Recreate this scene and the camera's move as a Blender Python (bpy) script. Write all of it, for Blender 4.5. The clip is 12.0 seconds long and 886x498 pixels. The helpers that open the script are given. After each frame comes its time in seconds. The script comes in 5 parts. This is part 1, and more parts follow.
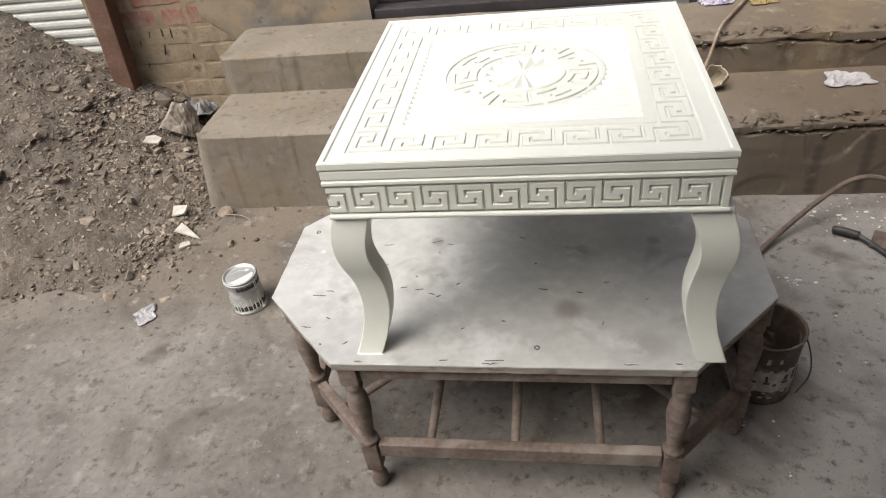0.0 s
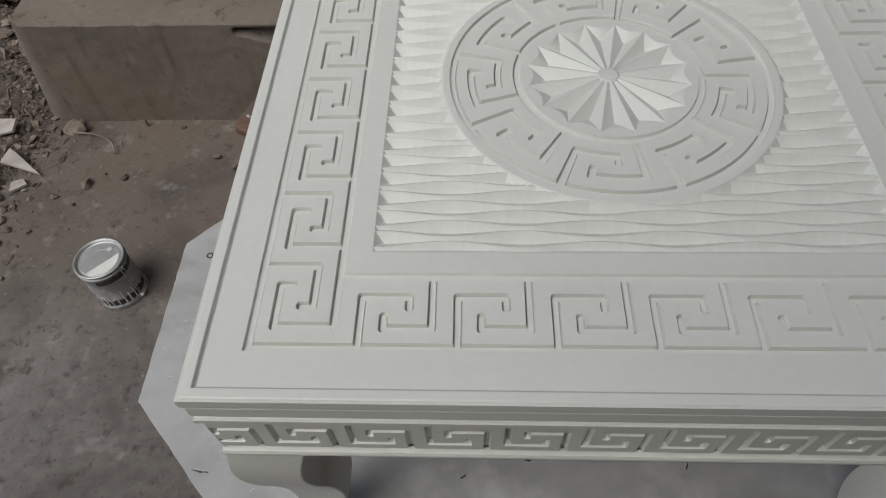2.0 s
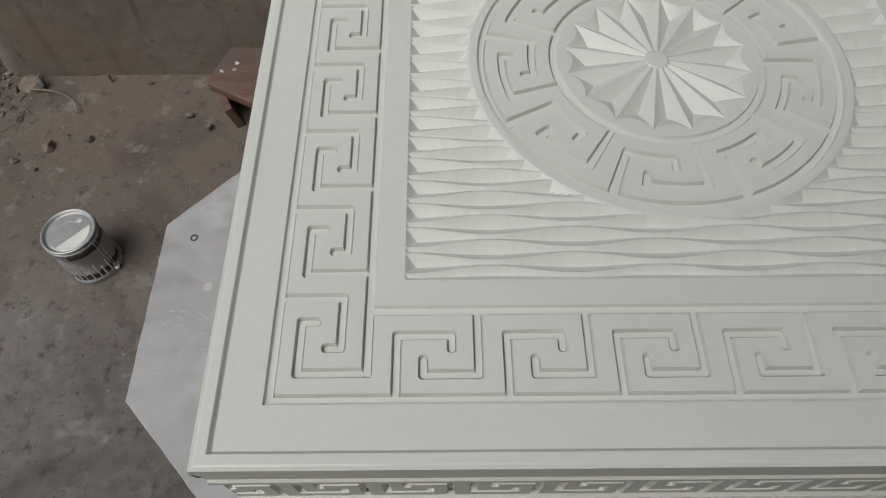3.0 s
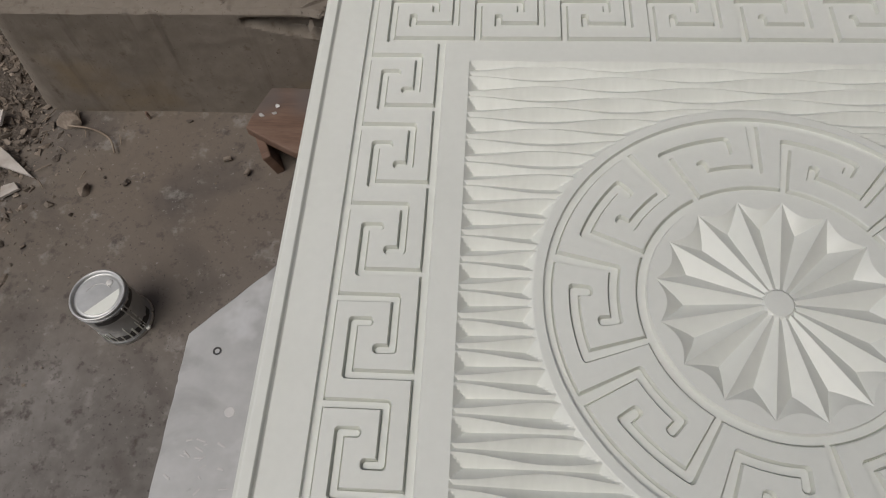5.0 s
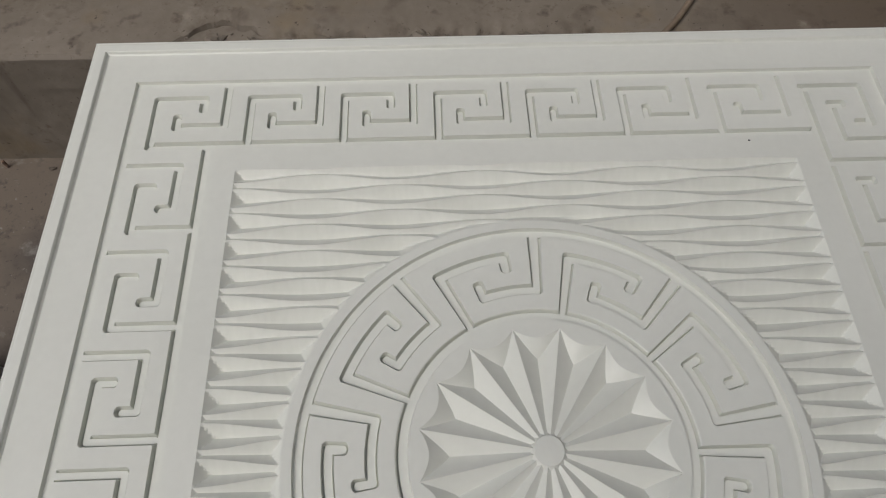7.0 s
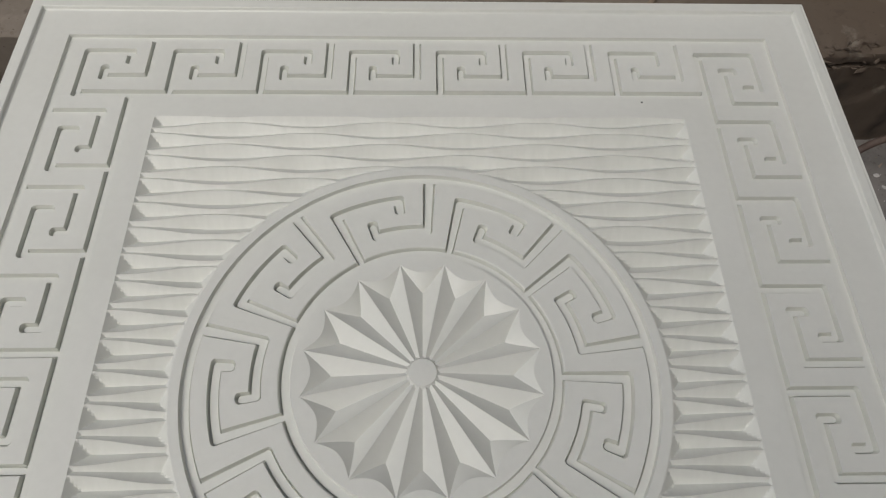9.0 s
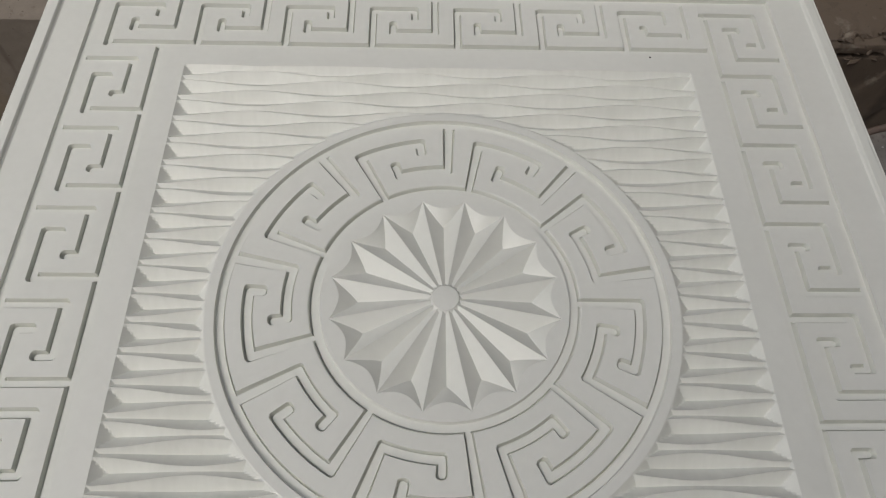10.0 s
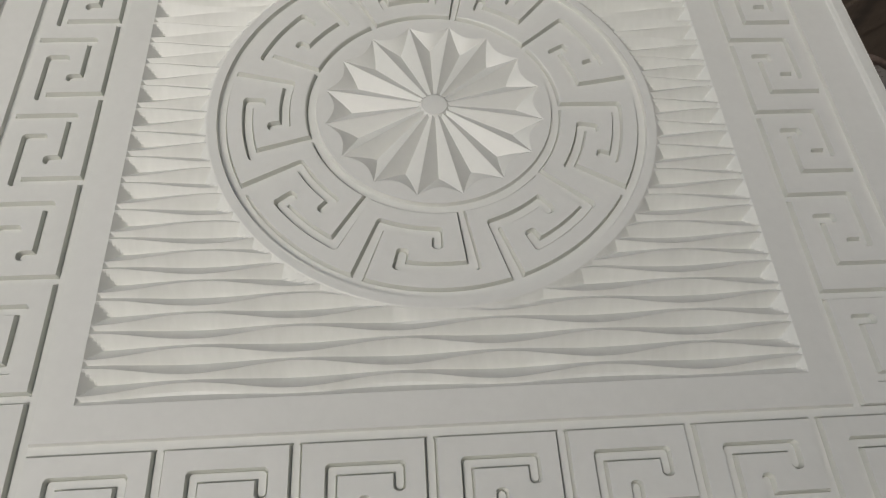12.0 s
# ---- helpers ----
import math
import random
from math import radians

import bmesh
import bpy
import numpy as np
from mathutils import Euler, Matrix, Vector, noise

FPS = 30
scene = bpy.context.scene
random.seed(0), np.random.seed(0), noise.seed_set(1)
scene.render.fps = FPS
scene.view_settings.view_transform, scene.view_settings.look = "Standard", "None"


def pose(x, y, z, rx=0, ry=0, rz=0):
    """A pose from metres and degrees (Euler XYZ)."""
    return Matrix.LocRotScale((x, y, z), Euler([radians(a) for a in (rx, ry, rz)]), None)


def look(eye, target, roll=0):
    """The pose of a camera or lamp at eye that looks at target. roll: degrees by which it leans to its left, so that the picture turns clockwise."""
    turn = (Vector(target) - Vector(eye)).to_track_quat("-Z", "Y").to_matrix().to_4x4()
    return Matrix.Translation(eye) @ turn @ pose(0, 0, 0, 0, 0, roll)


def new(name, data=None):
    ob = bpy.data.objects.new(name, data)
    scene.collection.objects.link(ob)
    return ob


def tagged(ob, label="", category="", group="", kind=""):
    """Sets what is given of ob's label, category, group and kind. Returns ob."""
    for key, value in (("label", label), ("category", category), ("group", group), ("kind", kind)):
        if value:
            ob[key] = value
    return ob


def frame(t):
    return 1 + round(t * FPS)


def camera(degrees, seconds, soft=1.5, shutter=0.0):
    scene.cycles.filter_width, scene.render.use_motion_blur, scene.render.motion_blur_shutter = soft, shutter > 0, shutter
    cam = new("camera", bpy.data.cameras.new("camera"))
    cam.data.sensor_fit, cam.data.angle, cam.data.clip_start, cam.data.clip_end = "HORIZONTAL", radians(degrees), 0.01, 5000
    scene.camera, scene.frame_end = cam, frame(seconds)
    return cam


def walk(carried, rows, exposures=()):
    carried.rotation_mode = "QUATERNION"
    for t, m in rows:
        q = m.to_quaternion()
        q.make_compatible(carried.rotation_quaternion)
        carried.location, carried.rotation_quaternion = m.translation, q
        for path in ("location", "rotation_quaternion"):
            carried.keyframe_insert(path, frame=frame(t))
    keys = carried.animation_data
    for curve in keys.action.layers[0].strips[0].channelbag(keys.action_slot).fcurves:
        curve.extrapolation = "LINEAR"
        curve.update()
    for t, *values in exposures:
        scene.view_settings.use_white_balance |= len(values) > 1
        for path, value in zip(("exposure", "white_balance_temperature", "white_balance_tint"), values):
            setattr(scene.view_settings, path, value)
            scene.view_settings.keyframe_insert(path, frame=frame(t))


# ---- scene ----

# ------------------------------------------------------------ camera
cam = camera(66.9, 12.0, soft=1.15)
PATH = [
    (0, (0.052, -1.122, 1.329), (-0.277, 0.426, 0.106), -8.1),
    (0.5, (-0.003, -0.832, 1.281), (-0.374, 0.645, -0.016), -5.5),
    (1, (-0.035, -0.621, 1.252), (-0.472, 0.719, -0.167), -5.7),
    (1.5, (-0.067, -0.5, 1.241), (-0.278, 0.776, -0.284), -6.4),
    (2, (-0.116, -0.454, 1.22), (-0.2, 0.702, -0.41), -3.2),
    (2.5, (-0.153, -0.414, 1.207), (-0.157, 0.631, -0.499), -0.5),
    (2.7, (-0.162, -0.4, 1.204), (-0.146, 0.631, -0.51), 0.1),
    (4.3, (-0.16, -0.235, 1.195), (-0.31, 0.653, -0.591), -6.5),
    (4.5, (-0.164, -0.214, 1.196), (-0.303, 0.688, -0.583), -5.6),
    (5, (-0.168, -0.165, 1.2), (-0.302, 0.778, -0.558), -5.6),
    (5.5, (-0.166, -0.128, 1.198), (-0.234, 0.836, -0.553), -2.8),
    (6, (-0.147, -0.094, 1.203), (-0.157, 0.922, -0.52), -0.4),
    (6.5, (-0.111, -0.072, 1.204), (-0.098, 0.932, -0.525), 0.8),
    (7, (-0.061, -0.072, 1.198), (-0.016, 0.876, -0.562), 0.8),
    (7.5, (-0.013, -0.08, 1.202), (0.034, 0.875, -0.555), -0.6),
    (7.7, (-0.001, -0.082, 1.202), (0.054, 0.859, -0.562), 0.2),
    (9.3, (0.001, -0.135, 1.204), (0.052, 0.842, -0.54), 3.1),
    (9.5, (-0.006, -0.144, 1.203), (0.042, 0.841, -0.536), 3.2),
    (10, (-0.017, -0.17, 1.2), (0.06, 0.807, -0.544), 4.2),
    (10.5, (-0.02, -0.202, 1.195), (0.071, 0.791, -0.539), 5.6),
    (11, (-0.023, -0.231, 1.189), (0.058, 0.778, -0.536), 5.9),
    (11.5, (-0.024, -0.256, 1.184), (0.094, 0.751, -0.541), 6.2),
    (12, (-0.024, -0.286, 1.165), (0.1, 0.679, -0.583), 4.5),
]
EXPOSURE = [(0.0, 0.68, 6450, 9), (0.5, 0.18, 6250, 9), (1.0, -0.23, 6100, 9), (1.5, -0.58, 6080, 9.5), (2.5, -0.71, 6120, 9.6), (4.5, -0.70, 6240, 11), (5.5, -0.70, 6300, 11), (7.0, -0.80, 6270, 10.5), (9.5, -0.77, 6280, 11), (12.0, -0.75, 6380, 11.5)]
walk(cam, [(t, look(eye, target, roll)) for t, eye, target, roll in PATH], EXPOSURE)

# ------------------------------------------------------------ light
SUN_ELEV, SUN_AZ = radians(60), radians(222)     # azimuth clockwise from +y: the light comes from the front left
world = bpy.data.worlds.new("sky")
scene.world = world
world.use_nodes = True
wn = world.node_tree.nodes
sky = wn.new("ShaderNodeTexSky")
sky.sky_type, sky.sun_disc = "NISHITA", False
sky.sun_elevation, sky.sun_rotation = SUN_ELEV, SUN_AZ
sky.air_density, sky.dust_density = 1.0, 5.0
wn["Background"].inputs["Strength"].default_value = 0.11
world.node_tree.links.new(sky.outputs[0], wn["Background"].inputs["Color"])
sun_data = bpy.data.lights.new("sun", "SUN")
sun_data.energy, sun_data.angle, sun_data.color = 2.70, radians(46), (1.0, 0.96, 0.90)
sun = new("sun", sun_data)
sun_dir = Vector((math.sin(SUN_AZ) * math.cos(SUN_ELEV), math.cos(SUN_AZ) * math.cos(SUN_ELEV), math.sin(SUN_ELEV)))
sun.matrix_basis = look(sun_dir * 8, (0, 0, 0))


# ------------------------------------------------------------ materials
def mat(name, stops, scale=8.0, rough=0.6, metal=0.0, bump=0.15, fine=60.0, spread=0.0, stain=None, detail=8.0, stretch=(1, 1, 1), bump_dist=0.004, speck=None, streak=(), spots=None):
    """Two scales of noise drive a colour ramp; fine noise gives relief. stain: (colour, scale, low, high)."""
    m = bpy.data.materials.new(name)
    m.use_nodes = True
    n, l = m.node_tree.nodes, m.node_tree.links
    b = n["Principled BSDF"]
    b.inputs["Metallic"].default_value = metal
    tc = n.new("ShaderNodeTexCoord")
    mp = n.new("ShaderNodeMapping")
    mp.inputs["Scale"].default_value = stretch
    l.new(tc.outputs["Object"], mp.inputs["Vector"])
    big = n.new("ShaderNodeTexNoise")
    big.inputs["Scale"].default_value, big.inputs["Detail"].default_value = scale, detail
    l.new(mp.outputs[0], big.inputs["Vector"])
    small = n.new("ShaderNodeTexNoise")
    small.inputs["Scale"].default_value, small.inputs["Detail"].default_value = fine, 6.0
    l.new(mp.outputs[0], small.inputs["Vector"])
    mixf = n.new("ShaderNodeMix")
    mixf.inputs["Factor"].default_value = 0.35
    l.new(big.outputs["Fac"], mixf.inputs[2])
    l.new(small.outputs["Fac"], mixf.inputs[3])
    ramp = n.new("ShaderNodeValToRGB")
    e = ramp.color_ramp.elements
    lo, hi = 0.34, 0.66
    e[0].position, e[0].color = lo, (*stops[0], 1)
    e[1].position, e[1].color = hi, (*stops[-1], 1)
    for k, c in enumerate(stops[1:-1]):
        s = e.new(lo + (hi - lo) * (k + 1) / (len(stops) - 1))
        s.color = (*c, 1)
    l.new(mixf.outputs[0], ramp.inputs["Fac"])
    colour = ramp.outputs["Color"]
    if spots:
        for px, py, pz, rad_, sc, share in spots:
            ds = n.new("ShaderNodeVectorMath")
            ds.operation = "DISTANCE"
            warp = n.new("ShaderNodeVectorMath")
            warp.operation = "MULTIPLY_ADD"
            warp.inputs[1].default_value = (0.03, 0.03, 0.0)
            l.new(big.outputs["Color"], warp.inputs[0])
            l.new(tc.outputs["Object"], warp.inputs[2])
            l.new(warp.outputs[0], ds.inputs[0])
            ds.inputs[1].default_value = (px + 0.015, py + 0.015, pz)
            mr = n.new("ShaderNodeMapRange")
            mr.interpolation_type = "SMOOTHSTEP"
            mr.inputs["From Min"].default_value, mr.inputs["From Max"].default_value = rad_ * 0.35, rad_ * 1.25
            mr.inputs["To Min"].default_value, mr.inputs["To Max"].default_value = share, 0.0
            l.new(ds.outputs["Value"], mr.inputs["Value"])
            mx = n.new("ShaderNodeMix")
            mx.data_type = "RGBA"
            mx.inputs["B"].default_value = (*sc, 1)
            l.new(mr.outputs[0], mx.inputs["Factor"])
            l.new(colour, mx.inputs["A"])
            colour = mx.outputs["Result"]
    if stain:
        sc, ss, s0, s1 = stain
        sn = n.new("ShaderNodeTexNoise")
        sn.inputs["Scale"].default_value, sn.inputs["Detail"].default_value = ss, 10.0
        sn.inputs["Distortion"].default_value = 0.6
        l.new(tc.outputs["Object"], sn.inputs["Vector"])
        mr = n.new("ShaderNodeMapRange")
        mr.inputs["From Min"].default_value, mr.inputs["From Max"].default_value = s0, s1
        l.new(sn.outputs["Fac"], mr.inputs["Value"])
        mx = n.new("ShaderNodeMix")
        mx.data_type = "RGBA"
        mx.inputs["B"].default_value = (*sc, 1)
        l.new(mr.outputs[0], mx.inputs["Factor"])
        l.new(colour, mx.inputs["A"])
        colour = mx.outputs["Result"]
    if speck:
        for sc, ss, s0, s1 in speck:
            sn = n.new("ShaderNodeTexNoise")
            sn.inputs["Scale"].default_value, sn.inputs["Detail"].default_value, sn.inputs["Roughness"].default_value = ss, 5.0, 0.65
            l.new(tc.outputs["Object"], sn.inputs["Vector"])
            mr = n.new("ShaderNodeMapRange")
            mr.inputs["From Min"].default_value, mr.inputs["From Max"].default_value = s0, s1
            l.new(sn.outputs["Fac"], mr.inputs["Value"])
            mx = n.new("ShaderNodeMix")
            mx.data_type = "RGBA"
            mx.inputs["B"].default_value = (*sc, 1)
            l.new(mr.outputs[0], mx.inputs["Factor"])
            l.new(colour, mx.inputs["A"])
            colour = mx.outputs["Result"]
    for sc, s0, s1, wide in streak:
        m2 = n.new("ShaderNodeMapping")
        m2.inputs["Scale"].default_value = (14 / wide, 14 / wide, 0.9 / wide)
        l.new(tc.outputs["Object"], m2.inputs["Vector"])
        sn = n.new("ShaderNodeTexNoise")
        sn.inputs["Scale"].default_value, sn.inputs["Detail"].default_value = 1.0, 6.0
        l.new(m2.outputs[0], sn.inputs["Vector"])
        mr = n.new("ShaderNodeMapRange")
        mr.inputs["From Min"].default_value, mr.inputs["From Max"].default_value = s0, s1
        l.new(sn.outputs["Fac"], mr.inputs["Value"])
        mx = n.new("ShaderNodeMix")
        mx.data_type = "RGBA"
        mx.inputs["B"].default_value = (*sc, 1)
        l.new(mr.outputs[0], mx.inputs["Factor"])
        l.new(colour, mx.inputs["A"])
        colour = mx.outputs["Result"]
    if spread:
        info = n.new("ShaderNodeObjectInfo")
        geo = n.new("ShaderNodeNewGeometry")
        add = n.new("ShaderNodeMath")
        add.operation = "ADD"
        l.new(info.outputs["Random"], add.inputs[0])
        l.new(geo.outputs["Random Per Island"], add.inputs[1])
        fr = n.new("ShaderNodeMath")
        fr.operation = "FRACT"
        l.new(add.outputs[0], fr.inputs[0])
        mr = n.new("ShaderNodeMapRange")
        mr.inputs["To Min"].default_value, mr.inputs["To Max"].default_value = 1 - spread, 1 + spread
        l.new(fr.outputs[0], mr.inputs["Value"])
        hs = n.new("ShaderNodeHueSaturation")
        l.new(mr.outputs[0], hs.inputs["Value"])
        l.new(colour, hs.inputs["Color"])
        colour = hs.outputs["Color"]
    l.new(colour, b.inputs["Base Color"])
    rr = n.new("ShaderNodeMapRange")
    rr.inputs["To Min"].default_value, rr.inputs["To Max"].default_value = max(0.02, rough - 0.1), min(1, rough + 0.1)
    l.new(small.outputs["Fac"], rr.inputs["Value"])
    l.new(rr.outputs[0], b.inputs["Roughness"])
    if bump:
        bp = n.new("ShaderNodeBump")
        bp.inputs["Strength"].default_value, bp.inputs["Distance"].default_value = bump, bump_dist
        l.new(mixf.outputs[0], bp.inputs["Height"])
        l.new(bp.outputs[0], b.inputs["Normal"])
    return m


WHITE = mat("white_paint", [(0.72, 0.735, 0.67), (0.745, 0.76, 0.695), (0.77, 0.785, 0.72)], 9, 0.40, bump=0.05, fine=180, bump_dist=0.001)
TOOLED = mat("tooled_white_paint", [(0.715, 0.73, 0.665), (0.745, 0.76, 0.695), (0.775, 0.79, 0.725)], 60, 0.42, bump=0.07, fine=240, bump_dist=0.0012, stretch=(1, 0.35, 0.35))
GREYTOP = mat("primed_board", [(0.35, 0.352, 0.340), (0.430, 0.432, 0.420), (0.515, 0.517, 0.505)], 3.5, 0.34, bump=0.08, fine=40,
              stain=((0.259, 0.254, 0.238), 7.0, 0.60, 0.72), bump_dist=0.002, speck=[((0.562, 0.572, 0.572), 5, 0.56, 0.72), ((0.270, 0.265, 0.254), 60, 0.66, 0.74), ((0.151, 0.130, 0.108), 24, 0.70, 0.76)],
              spots=[(0.295, 0.057, 0.417, 0.016, (0.216, 0.194, 0.173), 0.6), (0.112, -0.155, 0.417, 0.030, (0.216, 0.194, 0.173), 0.75), (-0.17, 0.061, 0.417, 0.016, (0.216, 0.194, 0.173), 0.7), (0.255, -0.252, 0.417, 0.036, (0.281, 0.281, 0.259), 0.6)])
BARE = mat("worn_wood_edge", [(0.10, 0.06, 0.04), (0.22, 0.15, 0.11), (0.42, 0.36, 0.31)], 14, 0.7, bump=0.3, fine=90, stretch=(0.5, 1, 3))
EDGE = mat("dusty_primed_edge", [(0.22, 0.175, 0.14), (0.36, 0.32, 0.28), (0.44, 0.41, 0.375)], 12, 0.7, bump=0.4, fine=80, stretch=(0.5, 1, 2), stain=((0.13, 0.085, 0.06), 16, 0.58, 0.68), spread=0.0)
WOOD = mat("dusty_brown_wood", [(0.098, 0.072, 0.060), (0.170, 0.130, 0.108), (0.262, 0.216, 0.186)], 10, 0.68, bump=0.25, fine=80, stain=((0.33, 0.29, 0.26), 7, 0.52, 0.75))
REDWOOD = mat("reddish_plank", [(0.09, 0.051, 0.034), (0.14, 0.083, 0.056), (0.19, 0.122, 0.086)], 8, 0.7, bump=0.25, fine=70, stretch=(0.5, 3, 3),
              spots=[(0.0, 0.095, 0.08, 0.075, (0.115, 0.098, 0.090), 0.85), (-0.12, 0.085, 0.08, 0.06, (0.110, 0.093, 0.085), 0.8), (0.12, 0.08, 0.08, 0.07, (0.115, 0.098, 0.090), 0.8)])
GROUND = mat("dusty_concrete", [(0.113, 0.102, 0.090), (0.165, 0.152, 0.137), (0.221, 0.207, 0.189)], 2.2, 0.9, bump=0.5, fine=45,
             stain=((0.090, 0.077, 0.066), 5.5, 0.50, 0.72), bump_dist=0.006,
             speck=[((0.270, 0.252, 0.230), 14, 0.58, 0.75), ((0.077, 0.066, 0.056), 32, 0.56, 0.70), ((0.252, 0.236, 0.216), 85, 0.63, 0.74), ((0.054, 0.047, 0.041), 130, 0.62, 0.70)],
             # the last two, pale spots brighten the right-hand floor against the overhead slab's shade
             spots=[(-2.0, 0.35, 0.0, 0.55, (0.140, 0.113, 0.085), 0.7), (-1.25, 0.75, 0.0, 0.62, (0.140, 0.113, 0.085), 0.75), (-0.75, 0.75, 0.0, 0.40, (0.142, 0.113, 0.086), 0.7), (-0.70, 0.42, 0.0, 0.32, (0.135, 0.110, 0.087), 0.6), (0.95, 0.20, 0.0, 0.62, (0.255, 0.248, 0.240), 0.7), (0.45, -0.25, 0.0, 0.30, (0.245, 0.237, 0.227), 0.5)])
STEP = mat("step_concrete", [(0.153, 0.130, 0.101), (0.185, 0.159, 0.127), (0.221, 0.193, 0.158)], 3.5, 0.88, bump=0.5, fine=55,
           stain=((0.120, 0.093, 0.067), 2.6, 0.60, 0.82), bump_dist=0.006,
           speck=[((0.261, 0.233, 0.189), 11, 0.60, 0.76), ((0.195, 0.148, 0.088), 2.4, 0.54, 0.72), ((0.109, 0.086, 0.062), 26, 0.60, 0.74), ((0.074, 0.059, 0.044), 110, 0.63, 0.70)],
           streak=[((0.092, 0.072, 0.053), 0.60, 0.80, 1.0), ((0.080, 0.064, 0.049), 0.61, 0.78, 0.45)],
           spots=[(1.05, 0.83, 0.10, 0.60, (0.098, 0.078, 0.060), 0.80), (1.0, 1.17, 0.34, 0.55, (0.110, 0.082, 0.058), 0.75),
                  *[(x, 0.83, 0.015 + 0.03 * k, 0.021, (0.050, 0.041, 0.034), 0.75) for x, n_ in ((0.868, 6), (1.012, 7)) for k in range(n_)],
                  *[(x, 1.166, 0.31 + 0.025 * k, 0.016, (0.060, 0.042, 0.030), 0.7) for x in (0.815, 1.01) for k in range(3)]])
EARTH = mat("rubble_earth", [(0.060, 0.048, 0.037), (0.100, 0.082, 0.065), (0.153, 0.128, 0.104)], 14, 0.95, bump=1.0, fine=110, bump_dist=0.014,
            speck=[((0.056, 0.044, 0.034), 70, 0.56, 0.66), ((0.252, 0.215, 0.178), 90, 0.60, 0.70)])
STONE = mat("rubble_stone", [(0.110, 0.088, 0.067), (0.176, 0.143, 0.111), (0.264, 0.224, 0.180)], 20, 0.92, bump=0.4, fine=120, spread=0.42)
MASONRY = mat("broken_masonry", [(0.20, 0.165, 0.13), (0.29, 0.25, 0.205), (0.37, 0.33, 0.28)], 14, 0.92, bump=0.9, fine=70, bump_dist=0.01, stain=((0.13, 0.10, 0.08), 9, 0.52, 0.66))
PALE = mat("pale_plaster_shard", [(0.34, 0.30, 0.26), (0.43, 0.395, 0.35), (0.52, 0.485, 0.44)], 22, 0.85, bump=0.2)
BRICK = mat("brick", [(0.191, 0.143, 0.092), (0.249, 0.191, 0.125), (0.306, 0.242, 0.166)], 12, 0.92, bump=0.9, fine=60, bump_dist=0.01, spread=0.10, stain=((0.216, 0.172, 0.115), 6, 0.42, 0.60), speck=[((0.108, 0.083, 0.057), 16, 0.58, 0.70)])
MUD = mat("mud_mortar", [(0.180, 0.137, 0.088), (0.238, 0.185, 0.121), (0.295, 0.236, 0.162)], 8, 0.95, bump=0.6, fine=50, bump_dist=0.01)
REDBRICK = mat("red_brick", [(0.175, 0.078, 0.058), (0.225, 0.106, 0.080), (0.275, 0.150, 0.117)], 14, 0.9, bump=0.9, fine=60, bump_dist=0.01, spread=0.12, stain=((0.252, 0.196, 0.140), 9, 0.50, 0.66))
PLASTER = mat("grey_plaster", [(0.156, 0.140, 0.124), (0.182, 0.169, 0.150), (0.240, 0.221, 0.195)], 3, 0.9, bump=0.4, fine=60, stain=((0.111, 0.091, 0.072), 3, 0.48, 0.7), speck=[((0.26, 0.205, 0.138), 3.4, 0.43, 0.56), ((0.091, 0.078, 0.065), 18, 0.58, 0.7)], streak=[((0.104, 0.085, 0.065), 0.54, 0.7, 1.0)])
SHUTTER = mat("painted_shutter", [(0.42, 0.42, 0.39), (0.52, 0.52, 0.48), (0.60, 0.60, 0.56)], 5, 0.5, bump=0.1, fine=70, stain=((0.30, 0.27, 0.22), 6, 0.55, 0.75))
RUSTPOST = mat("rust_brown_post", [(0.07, 0.035, 0.022), (0.115, 0.06, 0.04), (0.16, 0.095, 0.07)], 9, 0.75, bump=0.3, fine=90)
DARKDOOR = mat("dark_door", [(0.022, 0.018, 0.02), (0.04, 0.034, 0.036), (0.06, 0.052, 0.054)], 5, 0.6, bump=0.15)
LIDTIN = mat("bright_lid_tin", [(0.44, 0.445, 0.43), (0.51, 0.515, 0.50), (0.58, 0.585, 0.57)], 18, 0.48, metal=0.75, bump=0.01, fine=80, bump_dist=0.0006)
TINPLATE = mat("tinplate", [(0.60, 0.60, 0.58), (0.68, 0.68, 0.66), (0.75, 0.75, 0.73)], 18, 0.30, metal=1.0, bump=0.02, fine=80, bump_dist=0.001)
CANLABEL = mat("grey_can_label", [(0.36, 0.365, 0.36), (0.43, 0.435, 0.43), (0.50, 0.505, 0.50)], 16, 0.35, bump=0.08, stain=((0.62, 0.62, 0.60), 26, 0.55, 0.66))
PRINTDARK = mat("dark_print", [(0.025, 0.025, 0.025), (0.04, 0.04, 0.04), (0.07, 0.065, 0.06)], 30, 0.45, bump=0.05)
DIRTYTIN = mat("dirty_paint_bucket", [(0.045, 0.032, 0.026), (0.085, 0.060, 0.047), (0.15, 0.112, 0.09)], 14, 0.55, bump=0.3, fine=70, stain=((0.26, 0.22, 0.20), 18, 0.58, 0.68))
PALEPRINT = mat("pale_print", [(0.27, 0.235, 0.215), (0.40, 0.36, 0.34), (0.55, 0.51, 0.50)], 40, 0.6, bump=0.1)
DARKPAINT = mat("dried_dark_paint", [(0.02, 0.018, 0.016), (0.035, 0.03, 0.027), (0.05, 0.045, 0.04)], 12, 0.45, bump=0.2)
RUBBER = mat("dusty_rubber_hose", [(0.07, 0.05, 0.042), (0.11, 0.08, 0.066), (0.15, 0.115, 0.095)], 24, 0.7, bump=0.25)
BLACK = mat("black_rubber", [(0.02, 0.019, 0.018), (0.032, 0.03, 0.028), (0.05, 0.045, 0.042)], 24, 0.6, bump=0.2)
